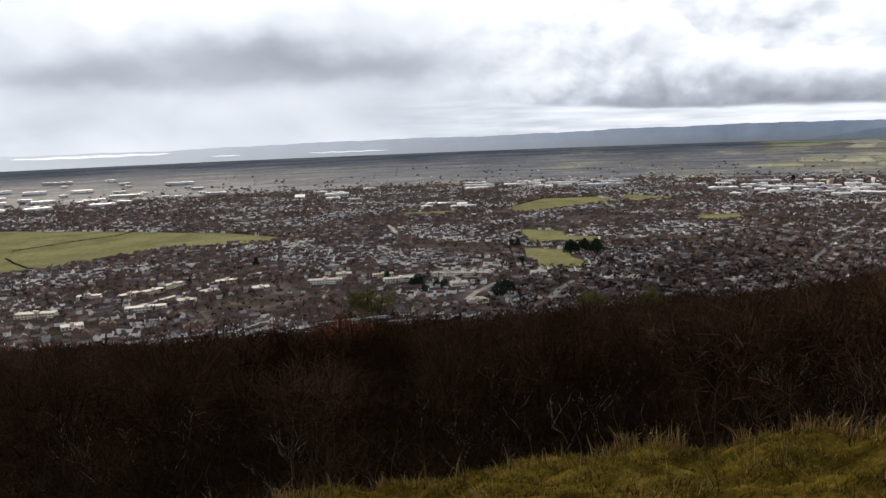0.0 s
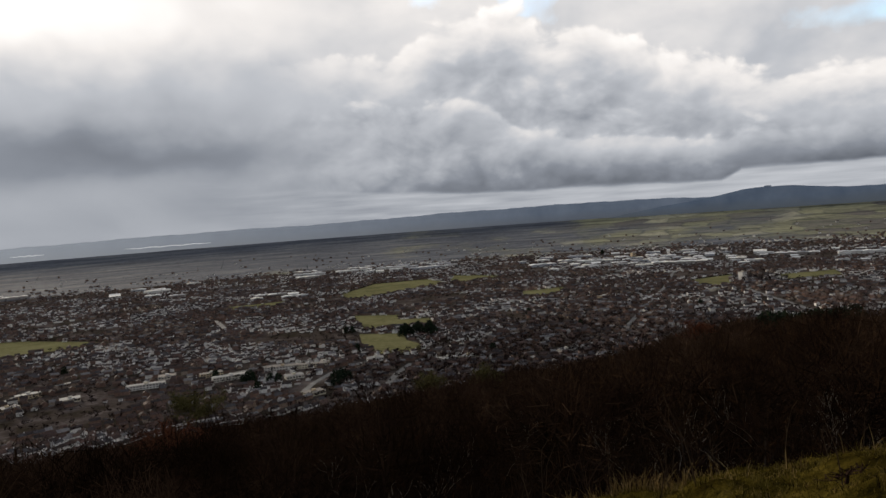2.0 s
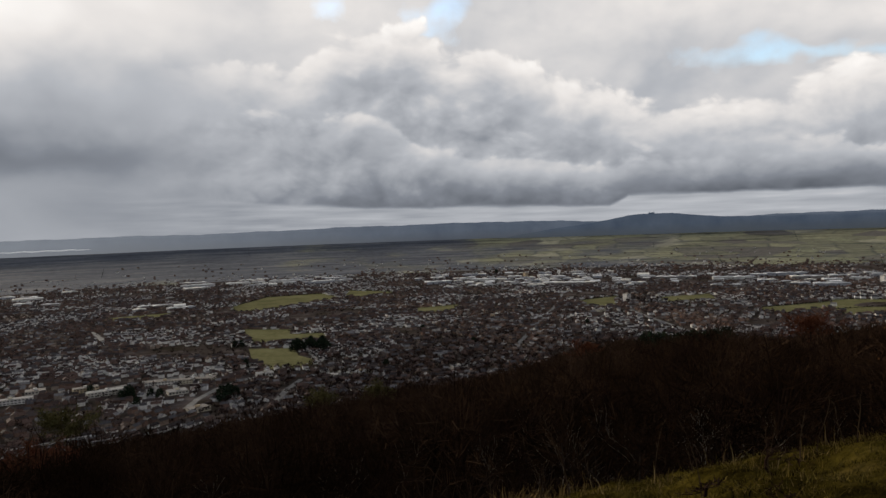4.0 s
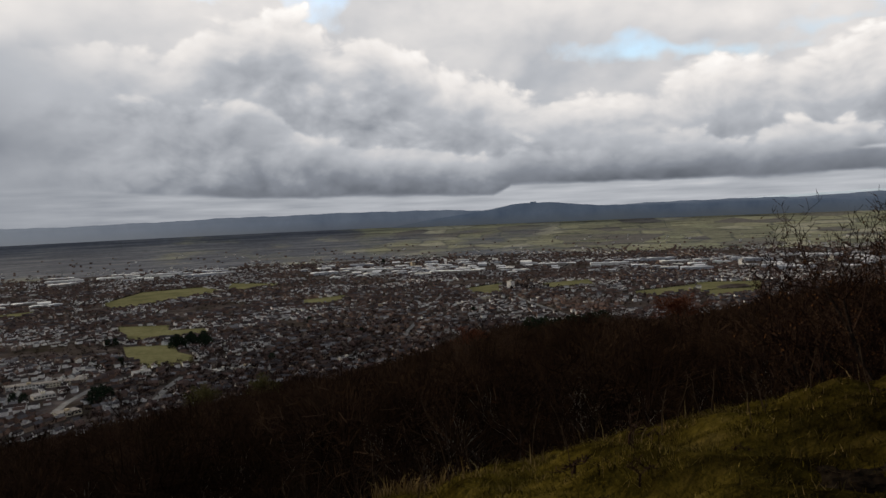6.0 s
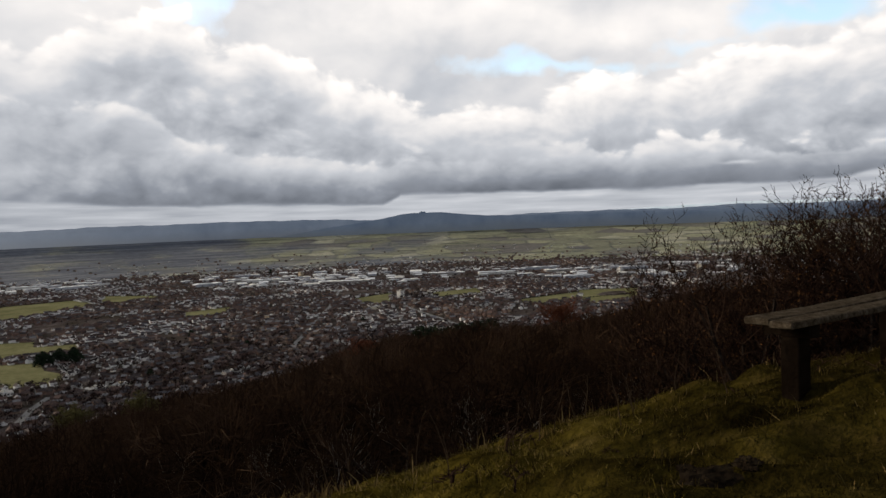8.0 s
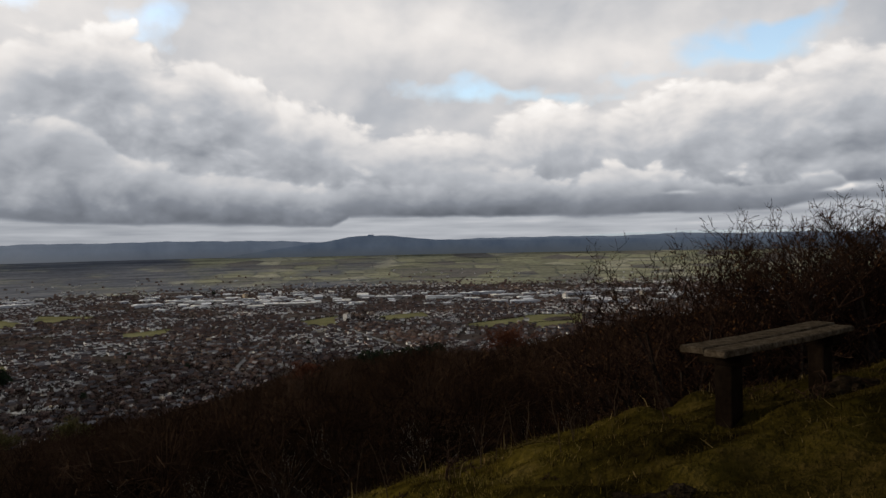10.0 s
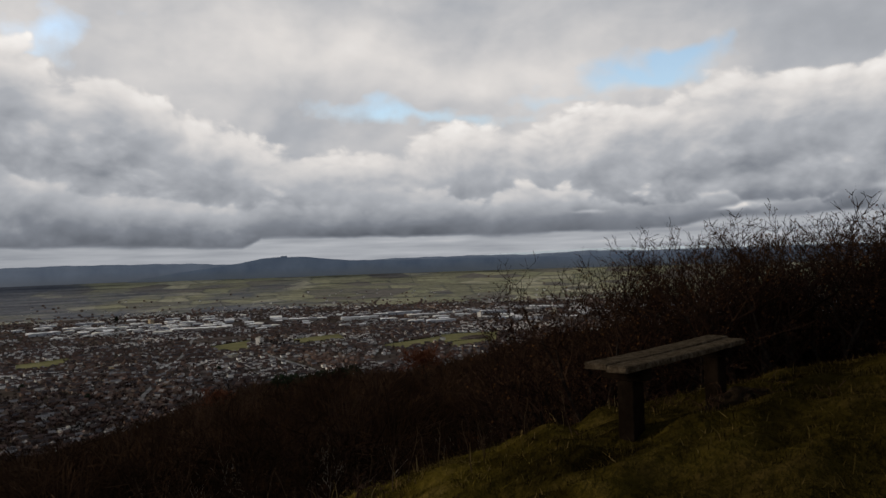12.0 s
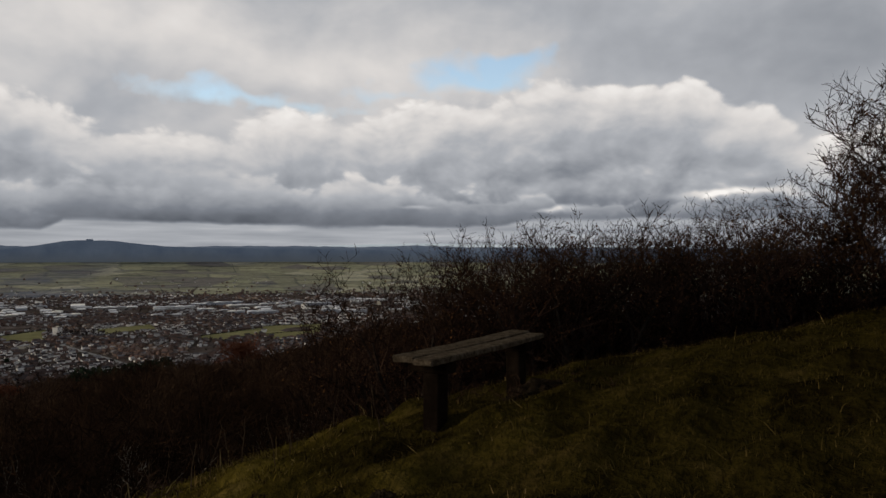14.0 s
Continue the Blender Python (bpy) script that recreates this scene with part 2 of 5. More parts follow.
def choice(name, colours, source, rough=0.85, spec=0.25, mottle=0.25, scale=0.5):
    """One of several paints for each piece, with weathering over it."""
    m = bpy.data.materials.new(name)
    m.use_nodes = True
    t = m.node_tree
    b = t.nodes["Principled BSDF"]
    geo = t.nodes.new("ShaderNodeNewGeometry")
    rnd = t.nodes.new("ShaderNodeObjectInfo").outputs["Random"] if source == "OBJECT" else geo.outputs["Random Per Island"]
    c = ramp(t, rnd, [(i / len(colours), col) for i, col in enumerate(colours)], "CONSTANT")
    f = fbm(t, geo.outputs["Position"], scale, 5, 0.65)
    dirt = ramp(t, f, [(0.3, (1 - 2 * mottle,) * 3), (0.65, (1, 1, 1))])
    t.links.new(blend(t, 1.0, c, dirt, "MULTIPLY"), b.inputs["Base Color"])
    b.inputs["Roughness"].default_value = rough
    b.inputs["Specular IOR Level"].default_value = spec
    return m


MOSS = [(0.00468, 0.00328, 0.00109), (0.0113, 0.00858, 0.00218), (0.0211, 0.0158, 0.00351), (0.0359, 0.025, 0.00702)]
# turf: MOSS made brighter and warmer, with the brow's light in it
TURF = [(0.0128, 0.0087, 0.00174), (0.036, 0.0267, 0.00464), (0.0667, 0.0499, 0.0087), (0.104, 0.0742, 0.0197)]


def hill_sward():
    """Dark mossy sward passing unevenly into bleached turf, colour-lifted for the lit brow."""
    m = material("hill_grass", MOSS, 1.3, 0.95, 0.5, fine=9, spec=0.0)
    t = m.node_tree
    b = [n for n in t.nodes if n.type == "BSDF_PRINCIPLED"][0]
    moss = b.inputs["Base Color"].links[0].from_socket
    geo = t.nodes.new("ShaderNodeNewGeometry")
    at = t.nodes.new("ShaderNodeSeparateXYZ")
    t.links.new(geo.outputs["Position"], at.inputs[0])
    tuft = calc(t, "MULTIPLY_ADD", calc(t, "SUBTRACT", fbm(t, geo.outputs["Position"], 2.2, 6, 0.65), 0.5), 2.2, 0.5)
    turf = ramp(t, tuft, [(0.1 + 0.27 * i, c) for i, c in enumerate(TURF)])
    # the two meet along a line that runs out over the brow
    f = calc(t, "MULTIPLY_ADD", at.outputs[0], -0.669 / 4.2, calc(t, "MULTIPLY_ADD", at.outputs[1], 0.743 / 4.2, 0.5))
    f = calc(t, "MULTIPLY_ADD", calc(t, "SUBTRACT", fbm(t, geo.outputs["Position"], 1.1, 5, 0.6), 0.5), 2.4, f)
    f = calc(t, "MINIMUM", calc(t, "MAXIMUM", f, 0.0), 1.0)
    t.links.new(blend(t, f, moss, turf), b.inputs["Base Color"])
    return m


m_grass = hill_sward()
# near-black litter: the dark inside of the wood is put into its colour
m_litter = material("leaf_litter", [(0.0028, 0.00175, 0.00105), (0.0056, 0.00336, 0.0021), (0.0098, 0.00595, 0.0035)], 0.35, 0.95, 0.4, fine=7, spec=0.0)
m_town = material("town_ground", [(0.034, 0.0293, 0.0199), (0.0528, 0.0422, 0.034), (0.0798, 0.0645, 0.0586), (0.129, 0.11, 0.103)], 0.02, 0.9, fine=6, spec=0.0)
m_blade = material("grass_blade", MOSS + [(0.066, 0.047, 0.016)], 0.8, 0.8, vary=0.9, spec=0.0)
m_straw = material("dry_straw", [(0.12, 0.076, 0.026), (0.21, 0.140, 0.052), (0.29, 0.205, 0.088)], 2.0, 0.85, vary=0.8, spec=0.0)
# these blades carry the brow's sunlight in their colour
m_lush = material("lush_grass_blade", [(0.0314, 0.0228, 0.00342), (0.0856, 0.0638, 0.00913), (0.148, 0.111, 0.0194), (0.217, 0.16, 0.0485)], 0.9, 0.85, vary=0.7, spec=0.0)
m_stalk = material("dead_stalk", [(0.03, 0.02, 0.013), (0.07, 0.048, 0.03)], 5.0, 0.9, spec=0.0)
m_bark = material("dark_bark", [(0.009, 0.00675, 0.00525), (0.0195, 0.01425, 0.01125), (0.0375, 0.0285, 0.0225)], 7.0, 0.9, 0.3, spec=0.0)
m_twig = material("winter_twig", [(0.00527, 0.00306, 0.00187), (0.0136, 0.00765, 0.00442), (0.0357, 0.0204, 0.0119), (0.0765, 0.0467, 0.0289)], 0.11, 0.85, vary=0.16, spec=0.0, fine=2.5)
m_thorn = material("thorn_twig", [(0.010, 0.0058, 0.0042), (0.023, 0.0130, 0.0088), (0.044, 0.026, 0.0175)], 1.2, 0.9, vary=0.7, spec=0.0)
# winter twig made darker: the slope's shade is put into the colour
m_scrub_shaded = material("shaded_scrub_twig", [(0.0032, 0.0019, 0.0013), (0.0085, 0.0048, 0.0030), (0.021, 0.012, 0.0072), (0.050, 0.031, 0.019)], 0.2, 0.85, vary=0.25, spec=0.0, fine=3)
m_soil = material("dark_soil", [(0.0048, 0.0036, 0.0024), (0.012, 0.0084, 0.0054), (0.021, 0.0156, 0.0096)], 9.0, 0.95, 0.5, spec=0.0)
m_pale = material("pale_dead_wood", [(0.15, 0.128, 0.104), (0.28, 0.245, 0.205)], 4.0, 0.85, vary=0.5, spec=0.0)
m_leaf = material("dead_leaf", [(0.05, 0.025, 0.012), (0.11, 0.05, 0.02)], 4.0, 0.8, vary=0.7, spec=0.0)
m_wood_far = material("far_wood_twig", [(0.00857, 0.00484, 0.00302), (0.0222, 0.0127, 0.00766), (0.0484, 0.0282, 0.0177), (0.0867, 0.0534, 0.0353)], 0.05, 0.9, vary=0.16, fine=2.5, spec=0.0)
m_russet = material("russet_twig", [(0.091, 0.0338, 0.0182), (0.156, 0.0585, 0.0312)], 0.6, 0.9, vary=0.6, spec=0.0)
m_ivy = material("ivy_green_twig", [(0.04, 0.0384, 0.016), (0.096, 0.0864, 0.032), (0.144, 0.12, 0.048)], 0.6, 0.9, vary=0.6, spec=0.0)
m_evergreen = material("evergreen", [(0.008, 0.014, 0.010), (0.018, 0.028, 0.017), (0.03, 0.042, 0.024)], 0.3, 0.85, vary=0.6, spec=0.0)
m_town_tree = material("bare_town_tree", [(0.013, 0.0086, 0.0080), (0.025, 0.0166, 0.0155), (0.043, 0.0295, 0.0275), (0.036, 0.028, 0.021)], 0.015, 0.9, vary=0.7, spec=0.0)
m_hedge = material("field_hedge", [(0.018, 0.018, 0.012), (0.04, 0.036, 0.022)], 0.1, 0.9, vary=0.5, spec=0.0)
# far trees paled to blue-grey: haze put into the colour
m_hazed_belt = material("far_belt", [(0.10, 0.108, 0.115), (0.155, 0.162, 0.166)], 0.01, 0.9, vary=0.4, spec=0.0)
m_field = material("winter_pasture", [(0.122, 0.117, 0.0558), (0.167, 0.158, 0.0756), (0.211, 0.2, 0.101)], 0.012, 0.95, fine=8, spec=0.0)
m_road = material("worn_asphalt", [(0.096, 0.092, 0.088), (0.152, 0.148, 0.14), (0.208, 0.2, 0.192)], 0.05, 0.8, fine=6)
m_plank = material("weathered_oak", [(0.024, 0.0178, 0.0112), (0.050, 0.038, 0.0252), (0.082, 0.065, 0.0455)], 14.0, 0.8, 0.15, fine=4, spec=0.0)
m_post = material("rotten_post", [(0.0055, 0.0037, 0.0024), (0.012, 0.0083, 0.0056)], 6.0, 0.9, 0.5, spec=0.0)

WALLS = [(0.22, 0.15, 0.125), (0.90, 0.89, 0.87), (0.80, 0.78, 0.74), (0.88, 0.86, 0.83), (0.24, 0.165, 0.14), (0.91, 0.90, 0.88), (0.85, 0.83, 0.79)]
ROOFS = [(0.101, 0.0713, 0.0642), (0.0713, 0.0571, 0.0548), (0.14, 0.0927, 0.0785), (0.0976, 0.0904, 0.0952), (0.0618, 0.0512, 0.05), (0.107, 0.0844, 0.0785), (0.0857, 0.0595, 0.0523), (0.237, 0.226, 0.226)]
BRICKS = [(0.20, 0.13, 0.10), (0.24, 0.16, 0.125), (0.17, 0.11, 0.09), (0.76, 0.74, 0.70), (0.22, 0.145, 0.115), (0.28, 0.21, 0.165), (0.19, 0.125, 0.10), (0.34, 0.28, 0.23), (0.20, 0.135, 0.11), (0.16, 0.11, 0.09)]
SHEETS = [(0.84, 0.84, 0.83), (0.62, 0.63, 0.65), (0.88, 0.87, 0.85), (0.30, 0.31, 0.33), (0.85, 0.81, 0.73), (0.50, 0.51, 0.53), (0.88, 0.88, 0.87)]
m_wall_own = choice("house_wall", WALLS, "OBJECT")
m_roof_own = choice("house_roof", ROOFS, "OBJECT", 0.8, 0.04)
m_wall_far = choice("town_wall", BRICKS, "ISLAND", 0.9, 0.0)
m_wall_pale = choice("pale_town_wall", WALLS, "ISLAND", 0.9, 0.0)
m_roof_far = choice("town_roof", ROOFS, "ISLAND", 0.8, 0.04)
m_sheet = choice("sheet_roof", SHEETS, "OBJECT", 0.7, 0.25, 0.12, 0.08)
m_clad = choice("cladding", [(0.55, 0.55, 0.55), (0.40, 0.42, 0.46), (0.68, 0.67, 0.64), (0.30, 0.28, 0.26)], "OBJECT", 0.6, 0.3, 0.12, 0.08)
m_render = choice("pale_render", [(0.66, 0.60, 0.47), (0.72, 0.70, 0.66), (0.52, 0.42, 0.28), (0.60, 0.57, 0.50)], "OBJECT", 0.85, 0.2, 0.12, 0.2)
m_felt = choice("flat_roof_felt", [(0.26, 0.254, 0.248), (0.36, 0.353, 0.335), (0.174, 0.174, 0.18), (0.211, 0.186, 0.161)], "OBJECT", 0.8, 0.3, 0.15, 0.1)
m_glass = material("window_glass", [(0.02, 0.024, 0.03), (0.05, 0.055, 0.06)], 0.5, 0.15, spec=0.6)
m_white = material("white_paint", [(0.66, 0.66, 0.64), (0.8, 0.8, 0.78)], 0.3, 0.6)


def farmland():
    """Small winter fields, pasture and plough, copses between; haze is in the colours."""
    m = bpy.data.materials.new("farmland")
    m.use_nodes = True
    t = m.node_tree
    b = t.nodes["Principled BSDF"]
    geo = t.nodes.new("ShaderNodeNewGeometry")
    at = t.nodes.new("ShaderNodeSeparateXYZ")
    t.links.new(geo.outputs["Position"], at.inputs[0])
    flat = t.nodes.new("ShaderNodeCombineXYZ")
    bearing = calc(t, "MULTIPLY", calc(t, "ARCTAN2", at.outputs[0], at.outputs[1]), 57.2958)
    reach = calc(t, "SQRT", calc(t, "ADD", calc(t, "MULTIPLY", at.outputs[0], at.outputs[0]), calc(t, "MULTIPLY", at.outputs[1], at.outputs[1])))
    t.links.new(calc(t, "MULTIPLY", bearing, 0.45), flat.inputs[0])
    t.links.new(calc(t, "MULTIPLY", reach, 0.0075), flat.inputs[1])
    v = t.nodes.new("ShaderNodeTexVoronoi")
    v.voronoi_dimensions = "2D"
    v.inputs["Scale"].default_value = 1.0
    t.links.new(flat.outputs[0], v.inputs["Vector"])
    part_rgb = t.nodes.new("ShaderNodeSeparateColor")
    t.links.new(v.outputs["Color"], part_rgb.inputs[0])
    crop = ramp(t, part_rgb.outputs[0], [(0.0, (0.24, 0.235, 0.155)), (0.25, (0.33, 0.32, 0.20)), (0.45, (0.20, 0.19, 0.15)), (0.6, (0.42, 0.40, 0.28)),
                                     (0.75, (0.17, 0.155, 0.135)), (0.9, (0.29, 0.29, 0.18))], "CONSTANT")
    rim = t.nodes.new("ShaderNodeTexVoronoi")
    rim.feature = "DISTANCE_TO_EDGE"
    rim.voronoi_dimensions = "2D"
    rim.inputs["Scale"].default_value = 1.0
    t.links.new(flat.outputs[0], rim.inputs["Vector"])
    hedge = ramp(t, rim.outputs["Distance"], [(0.01, (0.8, 0.8, 0.8)), (0.09, (0, 0, 0))])
    patchy = ramp(t, fbm(t, geo.outputs["Position"], 0.004, 3, 0.6), [(0.42, (0, 0, 0)), (0.58, (1, 1, 1))])
    hedged = blend(t, blend(t, 1.0, hedge, patchy, "MULTIPLY"), crop, (0.10, 0.105, 0.09))
    wood = fbm(t, geo.outputs["Position"], 0.0016, 5, 0.6)
    # woodland country on one side, open pasture on the other
    wood = calc(t, "ADD", wood, calc(t, "MULTIPLY_ADD", at.outputs[0], -0.00011, calc(t, "MULTIPLY_ADD", at.outputs[1], 0.00005, 0.06)))
    w = ramp(t, wood, [(0.45, (0, 0, 0)), (0.62, (1, 1, 1))])
    # long belts of trees lie level across the country
    level = t.nodes.new("ShaderNodeCombineXYZ")
    t.links.new(calc(t, "MULTIPLY", bearing, 0.10), level.inputs[0])
    t.links.new(calc(t, "MULTIPLY", reach, 0.009), level.inputs[1])
    belts = fbm(t, level.outputs[0], 1.6, 6, 0.6)
    # blue-grey woodland: the pale air of distance is painted in
    hazed_woods = ramp(t, belts, [(0.34, (0.070, 0.078, 0.098)), (0.5, (0.120, 0.129, 0.152)), (0.66, (0.21, 0.212, 0.215))])
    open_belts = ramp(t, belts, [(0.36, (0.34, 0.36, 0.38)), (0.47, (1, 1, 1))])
    c = blend(t, w, blend(t, 1.0, hedged, open_belts, "MULTIPLY"), hazed_woods)
    fine_at = t.nodes.new("ShaderNodeCombineXYZ")
    t.links.new(calc(t, "MULTIPLY", bearing, 2.2), fine_at.inputs[0])
    t.links.new(calc(t, "MULTIPLY", reach, 0.03), fine_at.inputs[1])
    grain = ramp(t, fbm(t, fine_at.outputs[0], 1.0, 5, 0.65), [(0.3, (0.6, 0.6, 0.6)), (0.65, (1, 1, 1))])
    t.links.new(blend(t, 1.0, c, grain, "MULTIPLY"), b.inputs["Base Color"])
    b.inputs["Roughness"].default_value = 0.95
    b.inputs["Specular IOR Level"].default_value = 0.1
    return m


m_farm = farmland()


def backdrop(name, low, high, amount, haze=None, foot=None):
    """A distant range; the bright air before it is put into colour and emission."""
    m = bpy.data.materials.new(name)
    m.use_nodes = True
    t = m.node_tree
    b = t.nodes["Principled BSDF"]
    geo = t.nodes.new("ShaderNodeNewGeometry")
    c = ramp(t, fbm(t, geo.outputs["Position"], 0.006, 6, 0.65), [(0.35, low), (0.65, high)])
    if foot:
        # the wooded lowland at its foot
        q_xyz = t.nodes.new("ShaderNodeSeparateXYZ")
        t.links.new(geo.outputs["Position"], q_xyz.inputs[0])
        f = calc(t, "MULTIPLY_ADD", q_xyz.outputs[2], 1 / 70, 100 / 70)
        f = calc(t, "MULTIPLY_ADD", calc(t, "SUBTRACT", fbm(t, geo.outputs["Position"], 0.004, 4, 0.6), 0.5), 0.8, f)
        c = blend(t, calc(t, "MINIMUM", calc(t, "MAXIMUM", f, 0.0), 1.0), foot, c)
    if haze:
        # haze mixed into the colour, strongest towards the hidden sun
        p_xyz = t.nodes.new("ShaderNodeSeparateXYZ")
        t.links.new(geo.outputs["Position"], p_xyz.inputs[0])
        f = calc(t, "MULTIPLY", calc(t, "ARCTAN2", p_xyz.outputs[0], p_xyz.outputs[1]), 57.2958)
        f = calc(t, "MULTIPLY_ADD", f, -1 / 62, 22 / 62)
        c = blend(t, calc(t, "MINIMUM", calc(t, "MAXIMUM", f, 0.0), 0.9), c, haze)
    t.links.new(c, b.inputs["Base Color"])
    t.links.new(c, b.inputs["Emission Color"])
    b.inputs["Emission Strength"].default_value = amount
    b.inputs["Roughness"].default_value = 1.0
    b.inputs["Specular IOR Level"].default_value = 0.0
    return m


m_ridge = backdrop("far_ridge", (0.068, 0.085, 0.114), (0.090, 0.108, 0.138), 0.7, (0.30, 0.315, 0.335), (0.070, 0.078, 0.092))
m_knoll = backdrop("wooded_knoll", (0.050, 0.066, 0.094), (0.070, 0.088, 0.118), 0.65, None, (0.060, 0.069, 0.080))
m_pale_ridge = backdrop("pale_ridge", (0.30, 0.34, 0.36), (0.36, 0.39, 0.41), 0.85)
# emission stands in for bright sky mirrored in the river
m_river_glow = backdrop("river_glow", (0.5, 0.5, 0.5), (0.62, 0.62, 0.62), 0.45)


# ---- building helpers ----
def link_mesh(name, verts, faces, mats, index=None, parent=None, smooth=False):
    me = bpy.data.meshes.new(name)
    me.from_pydata(verts if isinstance(verts, list) else verts.tolist(), [], faces if isinstance(faces, list) else faces.tolist())
    for m in mats if isinstance(mats, (list, tuple)) else [mats]:
        me.materials.append(m)
    if index is not None:
        me.polygons.foreach_set("material_index", np.asarray(index, dtype=np.int32))
    if smooth:
        me.polygons.foreach_set("use_smooth", np.ones(len(me.polygons), dtype=bool))
    me.update()
    ob = new(name, me)
    if parent is not None:
        ob.parent = parent
    return ob


def part(name, bm, mat, parent, label=""):
    me = bpy.data.meshes.new(name)
    bm.to_mesh(me)
    bm.free()
    me.materials.append(mat)
    ob = new(name, me)
    ob.parent = parent
    if label:
        ob["label"] = label
    return ob


def box(bm, x0, x1, y0, y1, z0, z1, bevel=0.0):
    made = bmesh.ops.create_cube(bm, size=1.0, matrix=Matrix.Translation(((x0 + x1) / 2, (y0 + y1) / 2, (z0 + z1) / 2)) @ Matrix.Diagonal((x1 - x0, y1 - y0, z1 - z0, 1)))
    if bevel:
        edges = {e for v in made["verts"] for e in v.link_edges}
        bmesh.ops.bevel(bm, geom=list(edges), offset=bevel, segments=2, affect="EDGES", profile=0.5)
    return made["verts"]


def polar(az, d):
    return d * math.sin(radians(az)), d * math.cos(radians(az))


def smooth_step(v, lo, hi):
    t = np.clip((v - lo) / (hi - lo), 0, 1)
    return t * t * (3 - 2 * t)


PLAIN = -220.0


def lumps(x, y, size, seed):
    """Cheap rolling relief from a few crossed waves, -1 to 1."""
    r = np.random.RandomState(seed)
    z = 0
    for _ in range(7):
        a, k, p = r.uniform(0, 2 * math.pi), r.uniform(0.6, 1.8) * 2 * math.pi / size, r.uniform(0, 6.28)
        z = z + np.sin((x * math.cos(a) + y * math.sin(a)) * k + p)
    return z / 4.0


# how steeply the hillside falls, in degrees, by bearing
WOOD_AZ = np.array([-46.0, -32, -20, -8, 5, 14, 22, 27, 31, 38, 47, 52, 58, 66, 80])
WOOD_TOP = np.array([-11.8, -12.4, -13.9, -13.9, -13.6, -12.6, -11.7, -10.9, -9.7, -8.4, -8.3, -7.3, -5.9, -5.0, -4.5])
FALL_AZ = np.concatenate([[-180, -80], WOOD_AZ, [100, 180]])
FALL_DEG = np.concatenate([[1.0, 9.0], 1.3 - WOOD_TOP, [2.5, 1.0]])


def crest(az):
    """Where the tops of the hillside wood stand, in degrees over the eye's level."""
    return np.interp(az, WOOD_AZ, WOOD_TOP)


def land(x, y):
    """The height of the ground: hilltop, brow, long wooded slope, town plain, rising country."""
    x, y = np.asarray(x, float), np.asarray(y, float)
    r = np.hypot(x, y)
    s = -0.1329 * x + 0.9911 * y
    v = 0.9911 * x + 0.1329 * y
    near = -0.0637 * s - 0.0292 * np.maximum(s - 0.6, 0) ** 2 + 0.1925 * v - 0.0144 * v * np.abs(v) - 0.0149 * s * v
    near = near - 0.10 * smooth_step(r, 1.5, 5) + (0.060 * lumps(x, y, 0.6, 3) + 0.095 * lumps(x, y, 1.7, 4)) * smooth_step(r, 2, 5)
    down = -0.0872 * x + 0.9962 * y
    az = np.degrees(np.arctan2(x, y))
    fall = np.tan(np.radians(np.interp(az, FALL_AZ, FALL_DEG)))
    hill = -fall * (r + np.sqrt(r ** 2 + 150)) / 2 + 1.7 - 5.0 * smooth_step(down, -14, 9) + (1.2 * lumps(x, y, 60, 5) + 1.6 * lumps(x, y, 110, 25)) * smooth_step(r, 30, 90)
    k = smooth_step(r, 11.5, 26)
    top = near * (1 - k) + hill * k
    far = np.clip((r - 3350) / 1450, 0, 1.1)
    plain = PLAIN + 119 * far ** 1.6 + 0.5 * lumps(x, y, 400, 6)
    h = np.clip((top - plain) / 24, -1, 1)
    return np.where(top - plain > 24, top, np.where(top - plain < -24, plain, (top + plain) / 2 + 12 * (0.5 + h * h / 2)))


def ground_at(x, y):
    return float(land(x, y))


# ---- ground: one sheet from the hilltop to the far country ----
angles = np.concatenate([np.arange(-46, 112, 0.48), np.arange(112, 314, 4.0)])
rings = [0.35]
while rings[-1] < 4940:
    rings.append(rings[-1] * (1.026 if rings[-1] < 40 else 1.042) + 0.008)
rings = np.array(rings)
ga, gr = np.meshgrid(np.radians(angles), rings)
gx, gy = gr * np.sin(ga), gr * np.cos(ga)
gz = land(gx, gy)
n_r, n_a = gx.shape
verts = np.stack([gx, gy, gz], -1).reshape(-1, 3)
i, j = np.meshgrid(np.arange(n_r - 1), np.arange(n_a), indexing="ij")
j2 = (j + 1) % n_a
faces = np.stack([i * n_a + j, i * n_a + j2, (i + 1) * n_a + j2, (i + 1) * n_a + j], -1).reshape(-1, 4)
mid = verts[faces].mean(1)
mr = np.hypot(mid[:, 0], mid[:, 1])
down = -0.0872 * mid[:, 0] + 0.9962 * mid[:, 1]
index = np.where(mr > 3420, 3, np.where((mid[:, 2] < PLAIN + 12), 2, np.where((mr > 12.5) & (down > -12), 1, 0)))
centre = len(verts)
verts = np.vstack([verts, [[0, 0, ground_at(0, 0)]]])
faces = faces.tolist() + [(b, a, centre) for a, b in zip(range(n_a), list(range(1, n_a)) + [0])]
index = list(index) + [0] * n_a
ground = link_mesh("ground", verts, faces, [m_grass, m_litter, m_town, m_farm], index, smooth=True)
tagged(ground, "grassy hilltop falling to a wooded slope and town plain", "ground", kind="structure")

